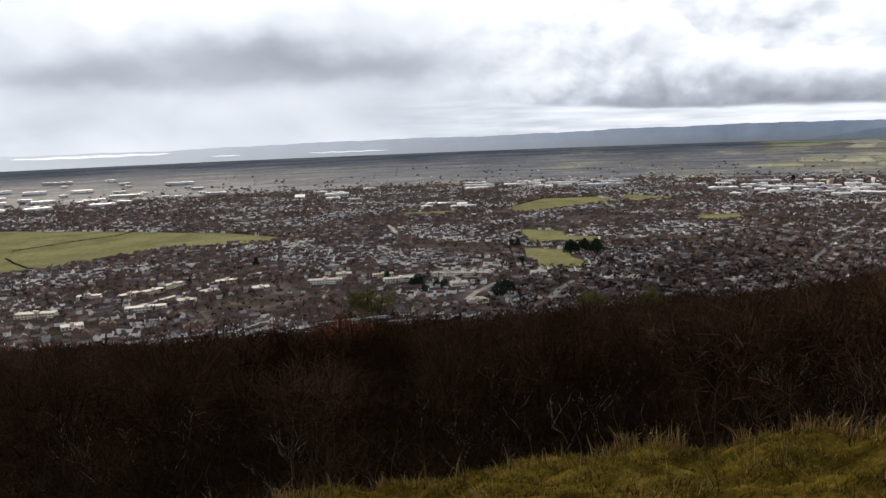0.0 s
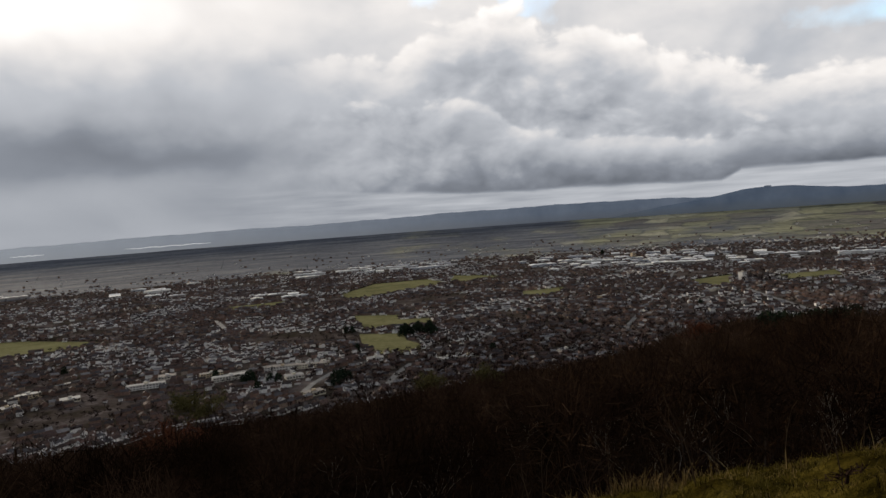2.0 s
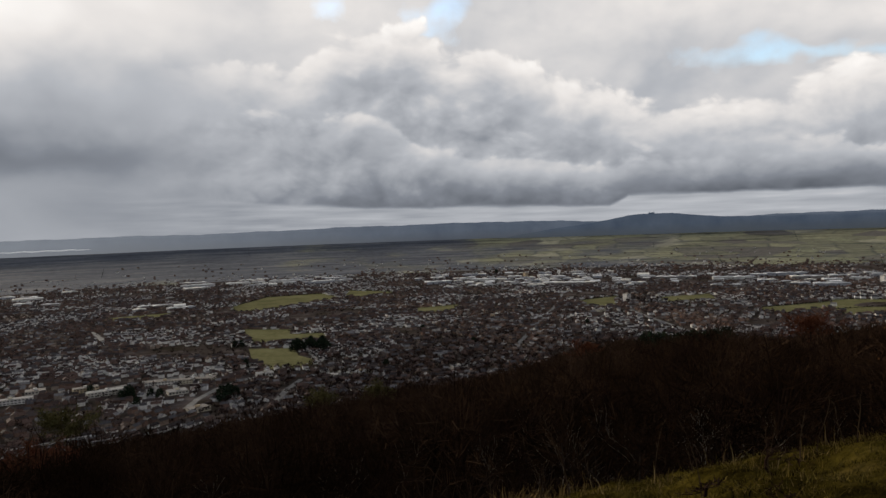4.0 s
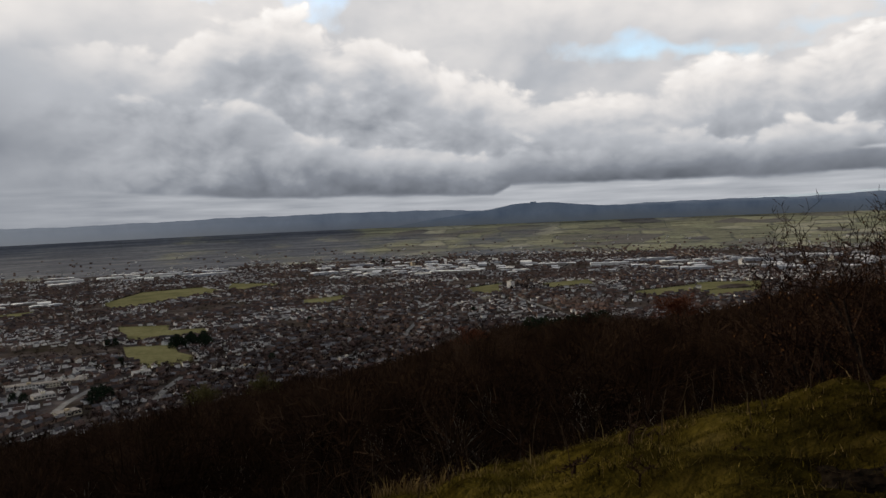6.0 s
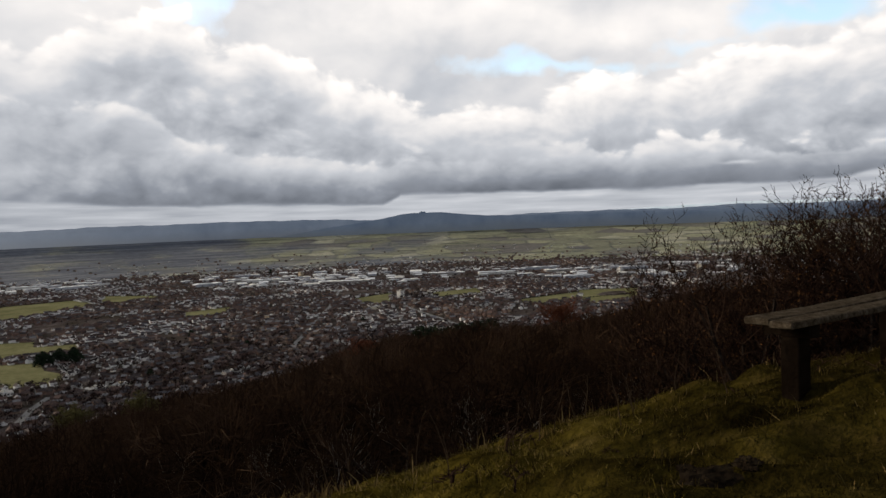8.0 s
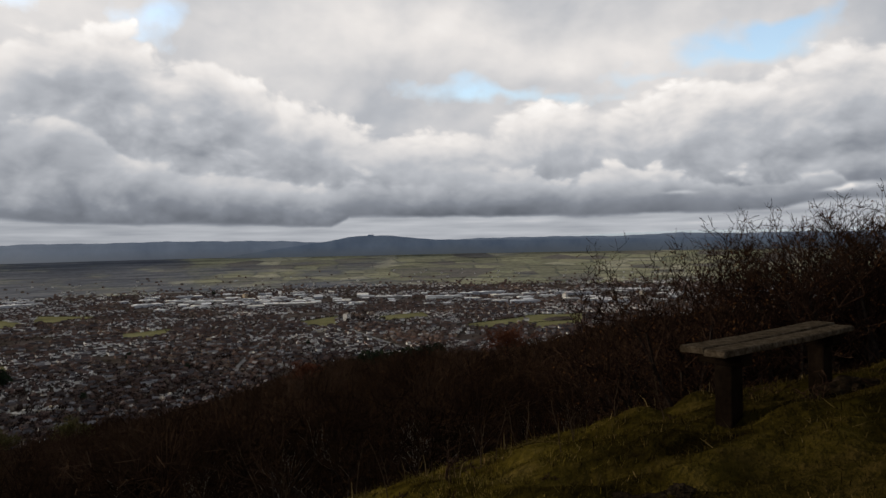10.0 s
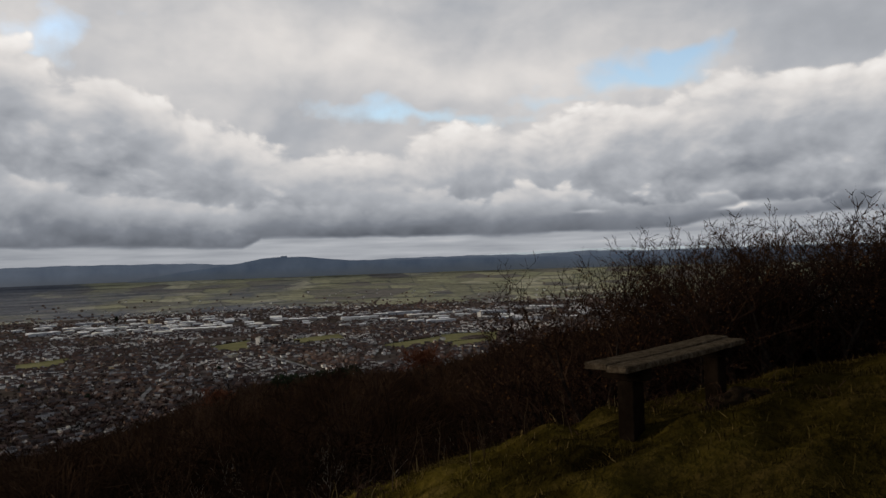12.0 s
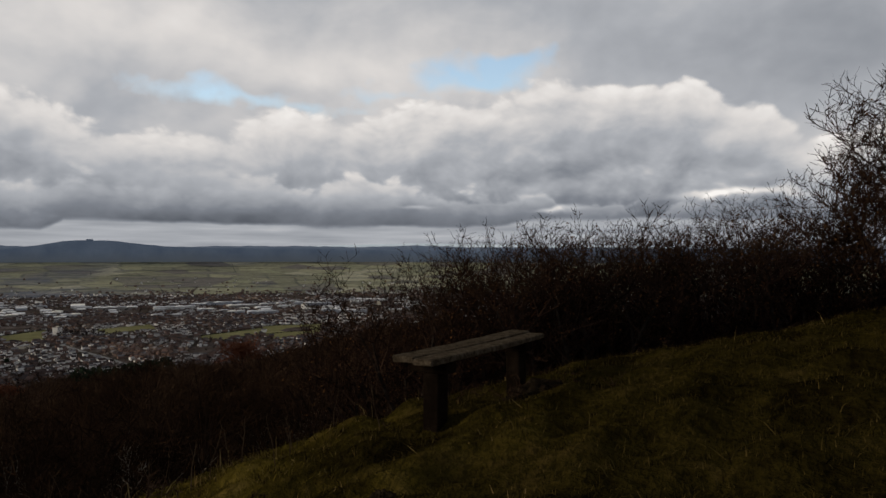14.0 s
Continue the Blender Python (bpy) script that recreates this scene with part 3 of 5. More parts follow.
# ---- distance: ranges of hills ----
def hill_range(name, r, low, profile, mat, label, seed, rough_deg):
    """A range with a rounded front, its crest given as bearings and heights in degrees."""
    rnd = np.random.RandomState(seed)
    az = np.arange(profile[0][0], profile[-1][0], 0.15)
    crest = np.interp(az, [p[0] for p in profile], [p[1] for p in profile])
    for k, amp in ((0.8, 0.4), (2.1, 0.3), (5.3, 0.2)):
        crest = crest + rough_deg * amp * np.sin(az * k + rnd.uniform(0, 6))
    rows_v = []
    for f, back in ((0.0, 0.0), (0.35, 25), (0.7, 45), (0.92, 58), (1.0, 66), (0.8, 80)):
        d = r + back
        e = low + (crest - low) * f
        rows_v.append(np.stack([d * np.sin(np.radians(az)), d * np.cos(np.radians(az)), 1.6 + d * np.tan(np.radians(e))], -1))
    v = np.concatenate(rows_v)
    n = len(az)
    f = [(a * n + b, a * n + b + 1, (a + 1) * n + b + 1, (a + 1) * n + b) for a in range(5) for b in range(n - 1)]
    ob = link_mesh(name, v, f, mat, smooth=True)
    return tagged(ob, label, "hills", kind="structure")


# each range carries haze in its colour and glows faintly
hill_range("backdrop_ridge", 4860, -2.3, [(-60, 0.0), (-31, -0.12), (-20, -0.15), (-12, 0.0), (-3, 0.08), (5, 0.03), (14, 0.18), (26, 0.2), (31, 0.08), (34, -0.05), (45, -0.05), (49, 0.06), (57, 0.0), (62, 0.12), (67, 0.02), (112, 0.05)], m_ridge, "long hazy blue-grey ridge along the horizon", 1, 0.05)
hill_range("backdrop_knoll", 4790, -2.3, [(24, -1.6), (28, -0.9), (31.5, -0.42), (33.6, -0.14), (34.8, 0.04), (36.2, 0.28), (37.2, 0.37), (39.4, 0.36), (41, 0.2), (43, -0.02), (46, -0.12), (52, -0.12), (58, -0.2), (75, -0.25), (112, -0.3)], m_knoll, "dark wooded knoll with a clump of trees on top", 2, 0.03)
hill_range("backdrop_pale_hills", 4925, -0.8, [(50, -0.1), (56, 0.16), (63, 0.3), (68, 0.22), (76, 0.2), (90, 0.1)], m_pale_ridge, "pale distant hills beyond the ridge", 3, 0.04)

# a clump of trees on the knoll, in the knoll's glowing colour
v, f = [], []
for q in range(60):
    d, a = 4862, 38.0 + random.uniform(-0.22, 0.22)
    x, y = polar(a, d)
    z = 1.6 + d * math.tan(radians(0.33)) + random.uniform(0, 6)
    for w in (0, 1):
        b = len(v)
        t = random.uniform(0, 3.14)
        v += [(x - 5 * math.cos(t), y - 5 * math.sin(t), z), (x + 5 * math.cos(t), y + 5 * math.sin(t), z), (x + random.uniform(-2, 2), y, z + random.uniform(4, 9))]
        f.append((b, b + 1, b + 2))
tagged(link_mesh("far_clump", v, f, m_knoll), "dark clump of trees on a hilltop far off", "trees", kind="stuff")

# far river strips, self-lit in place of the sky's reflection
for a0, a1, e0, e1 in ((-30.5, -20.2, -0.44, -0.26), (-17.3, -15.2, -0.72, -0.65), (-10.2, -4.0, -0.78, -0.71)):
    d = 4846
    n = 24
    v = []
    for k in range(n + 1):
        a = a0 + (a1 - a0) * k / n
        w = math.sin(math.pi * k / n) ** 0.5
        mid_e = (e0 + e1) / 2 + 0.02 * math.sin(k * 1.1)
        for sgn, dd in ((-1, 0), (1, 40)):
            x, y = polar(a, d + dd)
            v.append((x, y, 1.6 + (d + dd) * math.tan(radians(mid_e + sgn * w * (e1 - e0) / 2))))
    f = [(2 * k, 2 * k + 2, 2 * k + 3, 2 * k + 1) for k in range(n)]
    tagged(link_mesh("backdrop_water", v, f, m_river_glow), "bright strip of river far away", "water", kind="structure")


# ---- the plain: fields, roads ----
EYE_DROP = 1.6 - PLAIN


def spot(az, el):
    """A place on the town plain, by bearing and degrees below the eye's level."""
    return polar(az, EYE_DROP / math.tan(radians(-el)))


def inside(px, py, poly):
    hit = np.zeros(np.shape(px), bool)
    for (x0, y0), (x1, y1) in zip(poly, poly[1:] + poly[:1]):
        cross = ((y0 > py) != (y1 > py)) & (px < (x1 - x0) * (py - y0) / (y1 - y0 + 1e-9) + x0)
        hit ^= cross
    return hit


FIELDS = [
    [(-42, -4.9), (-31.5, -5.1), (-23.1, -5.9), (-16.7, -6.5), (-11.6, -7.3), (-15.1, -7.4), (-20.9, -7.2), (-25.5, -7.7), (-30.2, -7.95), (-42, -8.1)],
    [(6.1, -7.3), (9.7, -7.55), (9.6, -7.9), (12.2, -8.0), (12.4, -8.4), (9.7, -8.5), (6.9, -8.5)],
    [(6.5, -8.8), (9.9, -9.0), (10.2, -9.6), (11.4, -10.0), (11.0, -10.5), (7.9, -10.45), (6.7, -9.7)],
    [(5.2, -5.6), (8, -5.0), (12.3, -4.92), (13.6, -5.3), (8, -5.95), (5.9, -5.9)],
    [(14.3, -4.8), (18.2, -5.05), (15.3, -5.35), (13.9, -5.2)],
    [(19.4, -6.4), (22.9, -6.25), (22.2, -6.8), (19.6, -6.8)],
    [(32.3, -6.2), (35.3, -5.85), (35.1, -6.6), (33, -6.65)],
    [(44.6, -6.85), (49.9, -6.25), (50.2, -6.6), (47.2, -7.05)],
    [(50.0, -6.1), (54.6, -6.0), (54.3, -6.8), (51.4, -7.15), (50.4, -6.8)],
    [(38.0, -6.0), (42.0, -5.75), (42.5, -6.1), (39.0, -6.3)],
    [(-3.2, -5.75), (1.5, -5.7), (1.0, -5.95), (-3.0, -6.0)],
]
field_polys = []
for corners in FIELDS:
    poly = [spot(*c) for c in corners]
    field_polys.append(poly)
    bm = bmesh.new()
    ring = [bm.verts.new((x, y, ground_at(x, y) + 0.5)) for x, y in poly]
    face = bm.faces.new(ring)
    if face.normal.z < 0:
        face.normal_flip()
    bmesh.ops.extrude_face_region(bm, geom=[face])
    bm.verts.ensure_lookup_table()
    for vtx in ring:
        vtx.co.z -= 1.2
    bmesh.ops.recalc_face_normals(bm, faces=bm.faces[:])
    me = bpy.data.meshes.new("pasture")
    bm.to_mesh(me)
    bm.free()
    me.materials.append(m_field)
    tagged(new("pasture", me), "green winter pasture among the houses", "field", "green fields", kind="structure")

ROADS = [
    ([(27.4, -9.6), (28.1, -8.9), (29.3, -7.7), (30.4, -6.7), (31.0, -5.8), (31.3, -5.2)], 8),
    ([(1.4, -13.0), (2.6, -12.2), (4.0, -11.6), (5.6, -11.2), (7.9, -10.75)], 9),
    ([(8.2, -13.0), (9.3, -12.0), (10.4, -11.4)], 9),
    ([(36.2, -6.9), (37.4, -7.4), (39.6, -8.2), (41, -8.8)], 10),
    ([(-6.5, -6.6), (-5, -6.5), (-4.2, -6.7), (-3.6, -7.3)], 11),
    ([(-24, -11.4), (-20, -10.7), (-17, -9.9), (-13, -9.6)], 10),
    ([(-5, -10.8), (-1, -10.5), (3.5, -10.4)], 10),
    ([(33.0, -7.6), (36.4, -6.9), (38.0, -6.5)], 9),
]
road_lines = []
for bends, width in ROADS:
    pts = [Vector(spot(*b)) for b in bends]
    fine = []
    for p, q in zip(pts, pts[1:]):
        fine += [p.lerp(q, k / 8) for k in range(8)]
    fine.append(pts[-1])
    road_lines.append((fine, width))
    bm = bmesh.new()
    rows_r = []
    for k, p in enumerate(fine):
        along = (fine[min(k + 1, len(fine) - 1)] - fine[max(k - 1, 0)]).normalized()
        side = Vector((-along.y, along.x)) * width / 2
        z = ground_at(p.x, p.y) + 0.35
        rows_r.append([bm.verts.new((p.x + side.x * w, p.y + side.y * w, z + dz2)) for w, dz2 in ((1.1, -0.6), (1, 0), (-1, 0), (-1.1, -0.6))])
    for a, b in zip(rows_r, rows_r[1:]):
        for k in range(3):
            bm.faces.new((a[k], a[k + 1], b[k + 1], b[k]))
    me = bpy.data.meshes.new("road")
    bm.to_mesh(me)
    bm.free()
    me.materials.append(m_road)
    tagged(new("road", me), "pale grey asphalt road running through the houses", "road", "town roads", kind="structure")

taken = []          # round areas kept free: x, y, radius


def is_free(x, y, r):
    return all((x - a) ** 2 + (y - b) ** 2 > (r + c) ** 2 for a, b, c in taken)


# ---- large buildings ----
def flat_block(w, d, h, floors, bays, wall, roof_mat):
    """A flat-roofed block: walls, parapet roof, windows by storey and bay, a stair head."""
    root = new("office_block")
    bm = bmesh.new()
    box(bm, -w / 2, w / 2, -d / 2, d / 2, -1.5, h)
    part("wall", bm, wall, root)
    bm = bmesh.new()
    box(bm, -w / 2 - 0.3, w / 2 + 0.3, -d / 2 - 0.3, d / 2 + 0.3, h, h + 0.5)
    box(bm, -w / 2 + 0.4, w / 2 - 0.4, -d / 2 + 0.4, d / 2 - 0.4, h + 0.5, h + 0.52)
    part("roof", bm, roof_mat, root)
    bm = bmesh.new()
    box(bm, -2.5, 2.5, -2, 2, h + 0.52, h + 3, 0.1)
    part("stair_head", bm, wall, root)
    step, fh = w / bays, h / floors
    for k in range(floors):
        for side in (-1, 1):
            for b in range(bays):
                bm = bmesh.new()
                x = -w / 2 + step * (b + 0.5)
                box(bm, x - step * 0.33, x + step * 0.33, side * d / 2 - 0.06, side * d / 2 + 0.06, fh * k + fh * 0.35, fh * k + fh * 0.8)
                part("window", bm, m_glass, root)
    return root


def shed(w, d, h, bays):
    """A wide portal-frame warehouse: clad walls, low double-pitched sheet roofs, loading doors, rooflights."""
    root = new("warehouse")
    bm = bmesh.new()
    box(bm, -w / 2, w / 2, -d / 2, d / 2, -1.5, h)
    part("wall", bm, m_clad, root)
    bw = w / bays
    for k in range(bays):
        x0 = -w / 2 + k * bw
        bm = bmesh.new()
        prof = [(x0, h), (x0 + bw / 2, h + bw * 0.05), (x0 + bw, h), (x0 + bw, h + 0.25), (x0 + bw / 2, h + 0.25 + bw * 0.05), (x0, h + 0.25)]
        ends = [[bm.verts.new((x, y, z + 0.01)) for x, z in prof] for y in (-d / 2 - 0.5, d / 2 + 0.5)]
        for q in range(6):
            bm.faces.new((ends[0][q], ends[0][(q + 1) % 6], ends[1][(q + 1) % 6], ends[1][q]))
        for e in ends:
            bm.faces.new((e[0], e[1], e[4], e[5]))
            bm.faces.new((e[1], e[2], e[3], e[4]))
        bmesh.ops.recalc_face_normals(bm, faces=bm.faces[:])
        part("roof", bm, m_sheet, root)
    for k in range(2):
        bm = bmesh.new()
        x = -w / 4 + k * w / 2
        box(bm, x - 2.5, x + 2.5, -d / 2 - 0.12, -d / 2 + 0.1, 0, 4.5)
        part("loading_door", bm, m_glass, root)
    return root


rnd = random.Random(5)
block_kinds = [flat_block(34, 14, 6.0, 2, 8, m_render, m_felt), flat_block(54, 15, 6.5, 2, 12, m_render, m_felt), flat_block(26, 20, 4.5, 1, 6, m_render, m_felt), flat_block(15, 15, 21, 7, 4, m_render, m_felt)]
BLOCKS = [  # bearing, degrees down, kind, heading
    (-26.6, -10.4, 0, 10), (-23.9, -10.6, 0, 60), (-22.3, -10.5, 0, 55), (-20.8, -10.2, 0, 58), (-22.9, -11.7, 1, 15), (-20.0, -11.4, 2, 15), (-27.9, -12.3, 2, 30), (-30, -11.2, 1, 5),
    (-18.3, -10.9, 2, 40), (-17.0, -10.3, 0, 20), (0.4, -10.9, 1, -8), (2.3, -10.95, 0, -8), (3.6, -10.9, 0, 80), (1.2, -11.6, 2, 10), (-3.5, -11.1, 1, 12), (-4.9, -10.7, 0, 12),
    (2.6, -13.0, 2, 20), (7.6, -10.9, 2, 0), (13.3, -11.35, 2, 25), (15.0, -11.3, 2, 40), (22.8, -11.2, 2, 5), (-14.5, -11.0, 2, 15), (-9.5, -10.9, 1, 5), (-8.0, -10.4, 2, 5),
    (25.9, -7.2, 2, 20), (34.0, -7.0, 0, 30), (36.0, -6.3, 3, 10), (53.2, -4.9, 3, 0), (59, -4.7, 3, 15), (28.3, -4.3, 3, 5),
]
for az, el, kind, turn in BLOCKS:
    x, y = spot(az, el)
    ob = copy_thing(block_kinds[kind], pose(x, y, ground_at(x, y), 0, 0, turn))
    tagged(ob, ("pale flat-roofed tower block among the houses" if kind == 3 else "pale flat-roofed building of a school estate"), "building", "flat-roofed blocks")
    taken.append((x, y, (19, 29, 17, 12)[kind]))
for ob in block_kinds:
    for o in list(ob.children_recursive) + [ob]:
        bpy.data.objects.remove(o)

shed_kinds = [shed(56, 34, 8, 2), shed(100, 45, 9, 3), shed(34, 24, 7, 1), shed(140, 40, 9, 4)]
ZONES = [  # bearings, degrees down, count
    (19.5, 36, -5.0, -4.0, 42), (36, 62, -5.2, -4.2, 48), (24, 34, -4.9, -4.3, 22), (2.5, 15, -4.15, -3.65, 26), (-34, -17, -3.9, -2.9, 34), (-2.5, 3.5, -5.5, -5.2, 6),
    (-12, -4, -4.6, -3.6, 8), (60, 78, -5.0, -4.0, 22),
]
for a0, a1, e0, e1, count in ZONES:
    made = 0
    for attempt in range(count * 12):
        if made >= count:
            break
        x, y = spot(rnd.uniform(a0, a1), rnd.uniform(e0, e1))
        kind = rnd.choice((0, 0, 0, 1, 2, 2, 2, 3))
        if not is_free(x, y, (36, 62, 22, 80)[kind] * 0.8):
            continue
        if any(inside(x, y, p) for p in field_polys):
            continue
        face_turn = -math.degrees(math.atan2(x, y))
        ob = copy_thing(shed_kinds[kind], pose(x, y, ground_at(x, y), 0, 0, face_turn + rnd.choice((-12, -4, 6, 14, 90))))
        tagged(ob, "long low warehouse with pale sheet roofs", "warehouse", "industrial sheds")
        taken.append((x, y, (30, 52, 20, 62)[kind]))
        made += 1
for ob in shed_kinds:
    for o in list(ob.children_recursive) + [ob]:
        bpy.data.objects.remove(o)

# a pale water tower over the sheds
x, y = spot(30.9, -4.35)
tower = new("water_tower")
tower.matrix_basis = pose(x, y, ground_at(x, y))
bm = bmesh.new()
for k in range(4):
    a = radians(45 + 90 * k)
    box(bm, 4 * math.cos(a) - 0.5, 4 * math.cos(a) + 0.5, 4 * math.sin(a) - 0.5, 4 * math.sin(a) + 0.5, -1, 20)
part("leg_frame", bm, m_white, tower)
bm = bmesh.new()
bmesh.ops.create_cone(bm, cap_ends=True, segments=20, radius1=6, radius2=6.4, depth=9, matrix=Matrix.Translation((0, 0, 24.5)))
bmesh.ops.create_cone(bm, cap_ends=True, segments=20, radius1=6.4, radius2=0.6, depth=2.5, matrix=Matrix.Translation((0, 0, 30.2)))
part("tank", bm, m_white, tower)
tagged(tower, "pale water tower standing over the warehouses", "tower")


# ---- houses ----
def house_kind(w, d, h, roof_h, hipped, chimney):
    root = new("house")
    bm = bmesh.new()
    verts_h = box(bm, -w / 2, w / 2, -d / 2, d / 2, -1.2, h)
    if not hipped:
        for s in (-1, 1):
            tri = [bm.verts.new((s * w / 2, -d / 2, h)), bm.verts.new((s * w / 2, d / 2, h)), bm.verts.new((s * w / 2, 0, h + roof_h - 0.1))]
            bm.faces.new(tri)
    part("wall", bm, m_wall_own, root)
    bm = bmesh.new()
    e, rid = 0.4, w / 2 + 0.2 if not hipped else w / 2 - d / 2 * 0.8
    low = [bm.verts.new((sx * (w / 2 + e), sy * (d / 2 + e), h - 0.15)) for sx, sy in ((-1, -1), (1, -1), (1, 1), (-1, 1))]
    top = [bm.verts.new((-rid, 0, h + roof_h)), bm.verts.new((rid, 0, h + roof_h))]
    for f4 in ((low[0], low[1], top[1], top[0]), (low[2], low[3], top[0], top[1]), (low[1], low[2], top[1]), (low[3], low[0], top[0]), low[::-1]):
        if hipped or len(f4) == 4:
            bm.faces.new(f4)
    part("roof", bm, m_roof_own, root)
    if chimney:
        bm = bmesh.new()
        x = w * 0.3
        box(bm, x - 0.45, x + 0.45, -0.35, 0.35, h + roof_h * 0.5, h + roof_h + 1.0)
        box(bm, x - 0.52, x + 0.52, -0.42, 0.42, h + roof_h + 0.85, h + roof_h + 0.95)
        part("chimney", bm, m_wall_own, root)
    for s in (-1, 1):
        for x in (-w * 0.26, w * 0.26):
            for z in (1.0, 3.5):
                bm = bmesh.new()
                box(bm, x - 0.75, x + 0.75, s * d / 2 - 0.05, s * d / 2 + 0.05, z, z + 1.2)
                part("window", bm, m_glass, root)
    return root


def joined_house(w, d, h, rh, chimney):
    """The same kind of house for the crowd behind: vertices, faces and their slots."""
    v = [(sx * w / 2, sy * d / 2, z) for z in (-1.2, h) for sx, sy in ((-1, -1), (1, -1), (1, 1), (-1, 1))] + [(-w / 2, 0, h + rh - 0.1), (w / 2, 0, h + rh - 0.1)]
    f = [(0, 1, 5, 4), (2, 3, 7, 6), (1, 2, 6, 9, 5), (3, 0, 4, 8, 7)]
    m = [0] * 4
    e = 0.4
    b = len(v)
    v += [(-w / 2 - e, -d / 2 - e, h - 0.15), (w / 2 + e, -d / 2 - e, h - 0.15), (w / 2 + e, d / 2 + e, h - 0.15), (-w / 2 - e, d / 2 + e, h - 0.15), (-w / 2 - e, 0, h + rh), (w / 2 + e, 0, h + rh)]
    f += [(b, b + 1, b + 5, b + 4), (b + 2, b + 3, b + 4, b + 5)]
    m += [1, 1]
    if chimney:
        b = len(v)
        x = w * 0.3
        v += [(x + sx * 0.5, sy * 0.4, z) for z in (h + rh * 0.5, h + rh + 1.0) for sx, sy in ((-1, -1), (1, -1), (1, 1), (-1, 1))]
        f += [(b, b + 1, b + 5, b + 4), (b + 1, b + 2, b + 6, b + 5), (b + 2, b + 3, b + 7, b + 6), (b + 3, b, b + 4, b + 7), (b + 4, b + 5, b + 6, b + 7)]
        m += [0] * 5
    return np.array(v), f, m


road_pts = np.array([(p.x, p.y, w / 2) for line, w in road_lines for p in line])
taken_arr = np.array(taken)
rs = np.random.RandomState(8)
# streets: the plain is cut into quarters, each with its own heading
seeds = []
while len(seeds) < 900:
    az, d = rs.uniform(-44, 84), math.sqrt(rs.uniform(720 ** 2, 4250 ** 2))
    seeds.append((*polar(az, d), (-az + rs.normal(0, 20)) % 180 if rs.rand() < 0.7 else rs.uniform(0, 180), rs.uniform(30, 40), rs.rand()))
seeds = np.array(seeds)
sites = []
for q, (sx, sy, head, gap_s, kind_s) in enumerate(seeds):
    c, s = math.cos(radians(head)), math.sin(radians(head))
    pitch = 8.5 if kind_s < 0.4 else 10.5 if kind_s < 0.8 else 13.5
    uu, vv = np.meshgrid(np.arange(-170, 170, pitch), np.arange(-170, 170, gap_s / 2))
    row_i = np.meshgrid(np.arange(-170, 170, pitch), np.arange(uu.shape[0]))[1]
    uu = uu + rs.normal(0, 0.8, uu.shape)
    vv = vv + np.where(row_i % 2 == 0, 2.5, -2.5) + rs.normal(0, 0.5, uu.shape) + 9 * np.sin(uu / 70 + kind_s * 9)
    px, py = sx + uu * c - vv * s, sy + uu * s + vv * c
    px, py = px.ravel(), py.ravel()
    d2 = (px[:, None] - seeds[None, :, 0]) ** 2 + (py[:, None] - seeds[None, :, 1]) ** 2
    keep = (d2.argmin(1) == q) & (rs.rand(len(px)) < 0.80)
    sites += [(x, y, head, kind_s) for x, y in zip(px[keep], py[keep])]
sites = np.array(sites)
dist = np.hypot(sites[:, 0], sites[:, 1])
azs = np.degrees(np.arctan2(sites[:, 0], sites[:, 1]))
ok = ((land(sites[:, 0], sites[:, 1]) < PLAIN + 7) | (dist > 3200)) & (azs > -43) & (azs < 82)
for poly in field_polys:
    ok &= ~inside(sites[:, 0], sites[:, 1], poly)


def on_verge(x, y, deep):
    """Places on a road or on the open ground of its hither side."""
    hit = np.zeros(len(x), bool)
    for rx, ry, w in road_pts:
        d = math.hypot(rx, ry)
        along = ((x - rx) * rx + (y - ry) * ry) / d
        across = np.abs((x - rx) * ry - (y - ry) * rx) / d
        hit |= (across < w + 5) & (along > -deep) & (along < w + 5)
    return hit


ok &= ~on_verge(sites[:, 0], sites[:, 1], 12)
for x, y, r in taken_arr:
    ok &= (sites[:, 0] - x) ** 2 + (sites[:, 1] - y) ** 2 > (r + 5) ** 2
# building thins out into trees and open country with distance
thin = 0.5 + 0.5 * lumps(sites[:, 0], sites[:, 1], 420, 21)
ok &= (thin > 0.16) & (rs.rand(len(sites)) < np.interp(dist, [760, 2100, 2900, 3420, 3700, 4250], [0.95, 0.82, 0.6, 0.25, 0.03, 0.0]))
sites, dist = sites[ok], dist[ok]
order = np.argsort(dist)
sites = sites[order]
kinds = [house_kind(8.5, 7.5, 5.0, 2.6, False, True), house_kind(10.5, 8, 5.2, 2.8, False, True), house_kind(10, 8, 5.2, 2.8, True, True), house_kind(12, 7.5, 3.0, 2.4, False, False)]
NEAR_HOUSES = 260
LABELS = ["small brick house with a tiled gable roof", "semi-detached house with a brown tiled roof", "house with a hipped tile roof and chimney", "low bungalow with a wide tiled roof"]
for x, y, head, kind_s in sites[:NEAR_HOUSES]:
    k = 3 if kind_s > 0.88 else int(rs.randint(0, 3))
    ob = copy_thing(kinds[k], pose(x, y, ground_at(x, y), 0, 0, head + rs.normal(0, 2)))
    tagged(ob, LABELS[k], "house", "houses below the hill")
for ob in kinds:
    for o in list(ob.children_recursive) + [ob]:
        bpy.data.objects.remove(o)
forms = [joined_house(7.5, 7.5, 5.0, 2.6, True), joined_house(9.5, 8, 5.2, 2.8, True), joined_house(12.5, 7.5, 5.0, 2.6, False), joined_house(8.5, 7, 2.8, 2.4, False), joined_house(8, 7.5, 5.0, 2.6, False), joined_house(5, 3.5, 2.4, 1.0, False)]
hz = land(sites[:, 0], sites[:, 1])


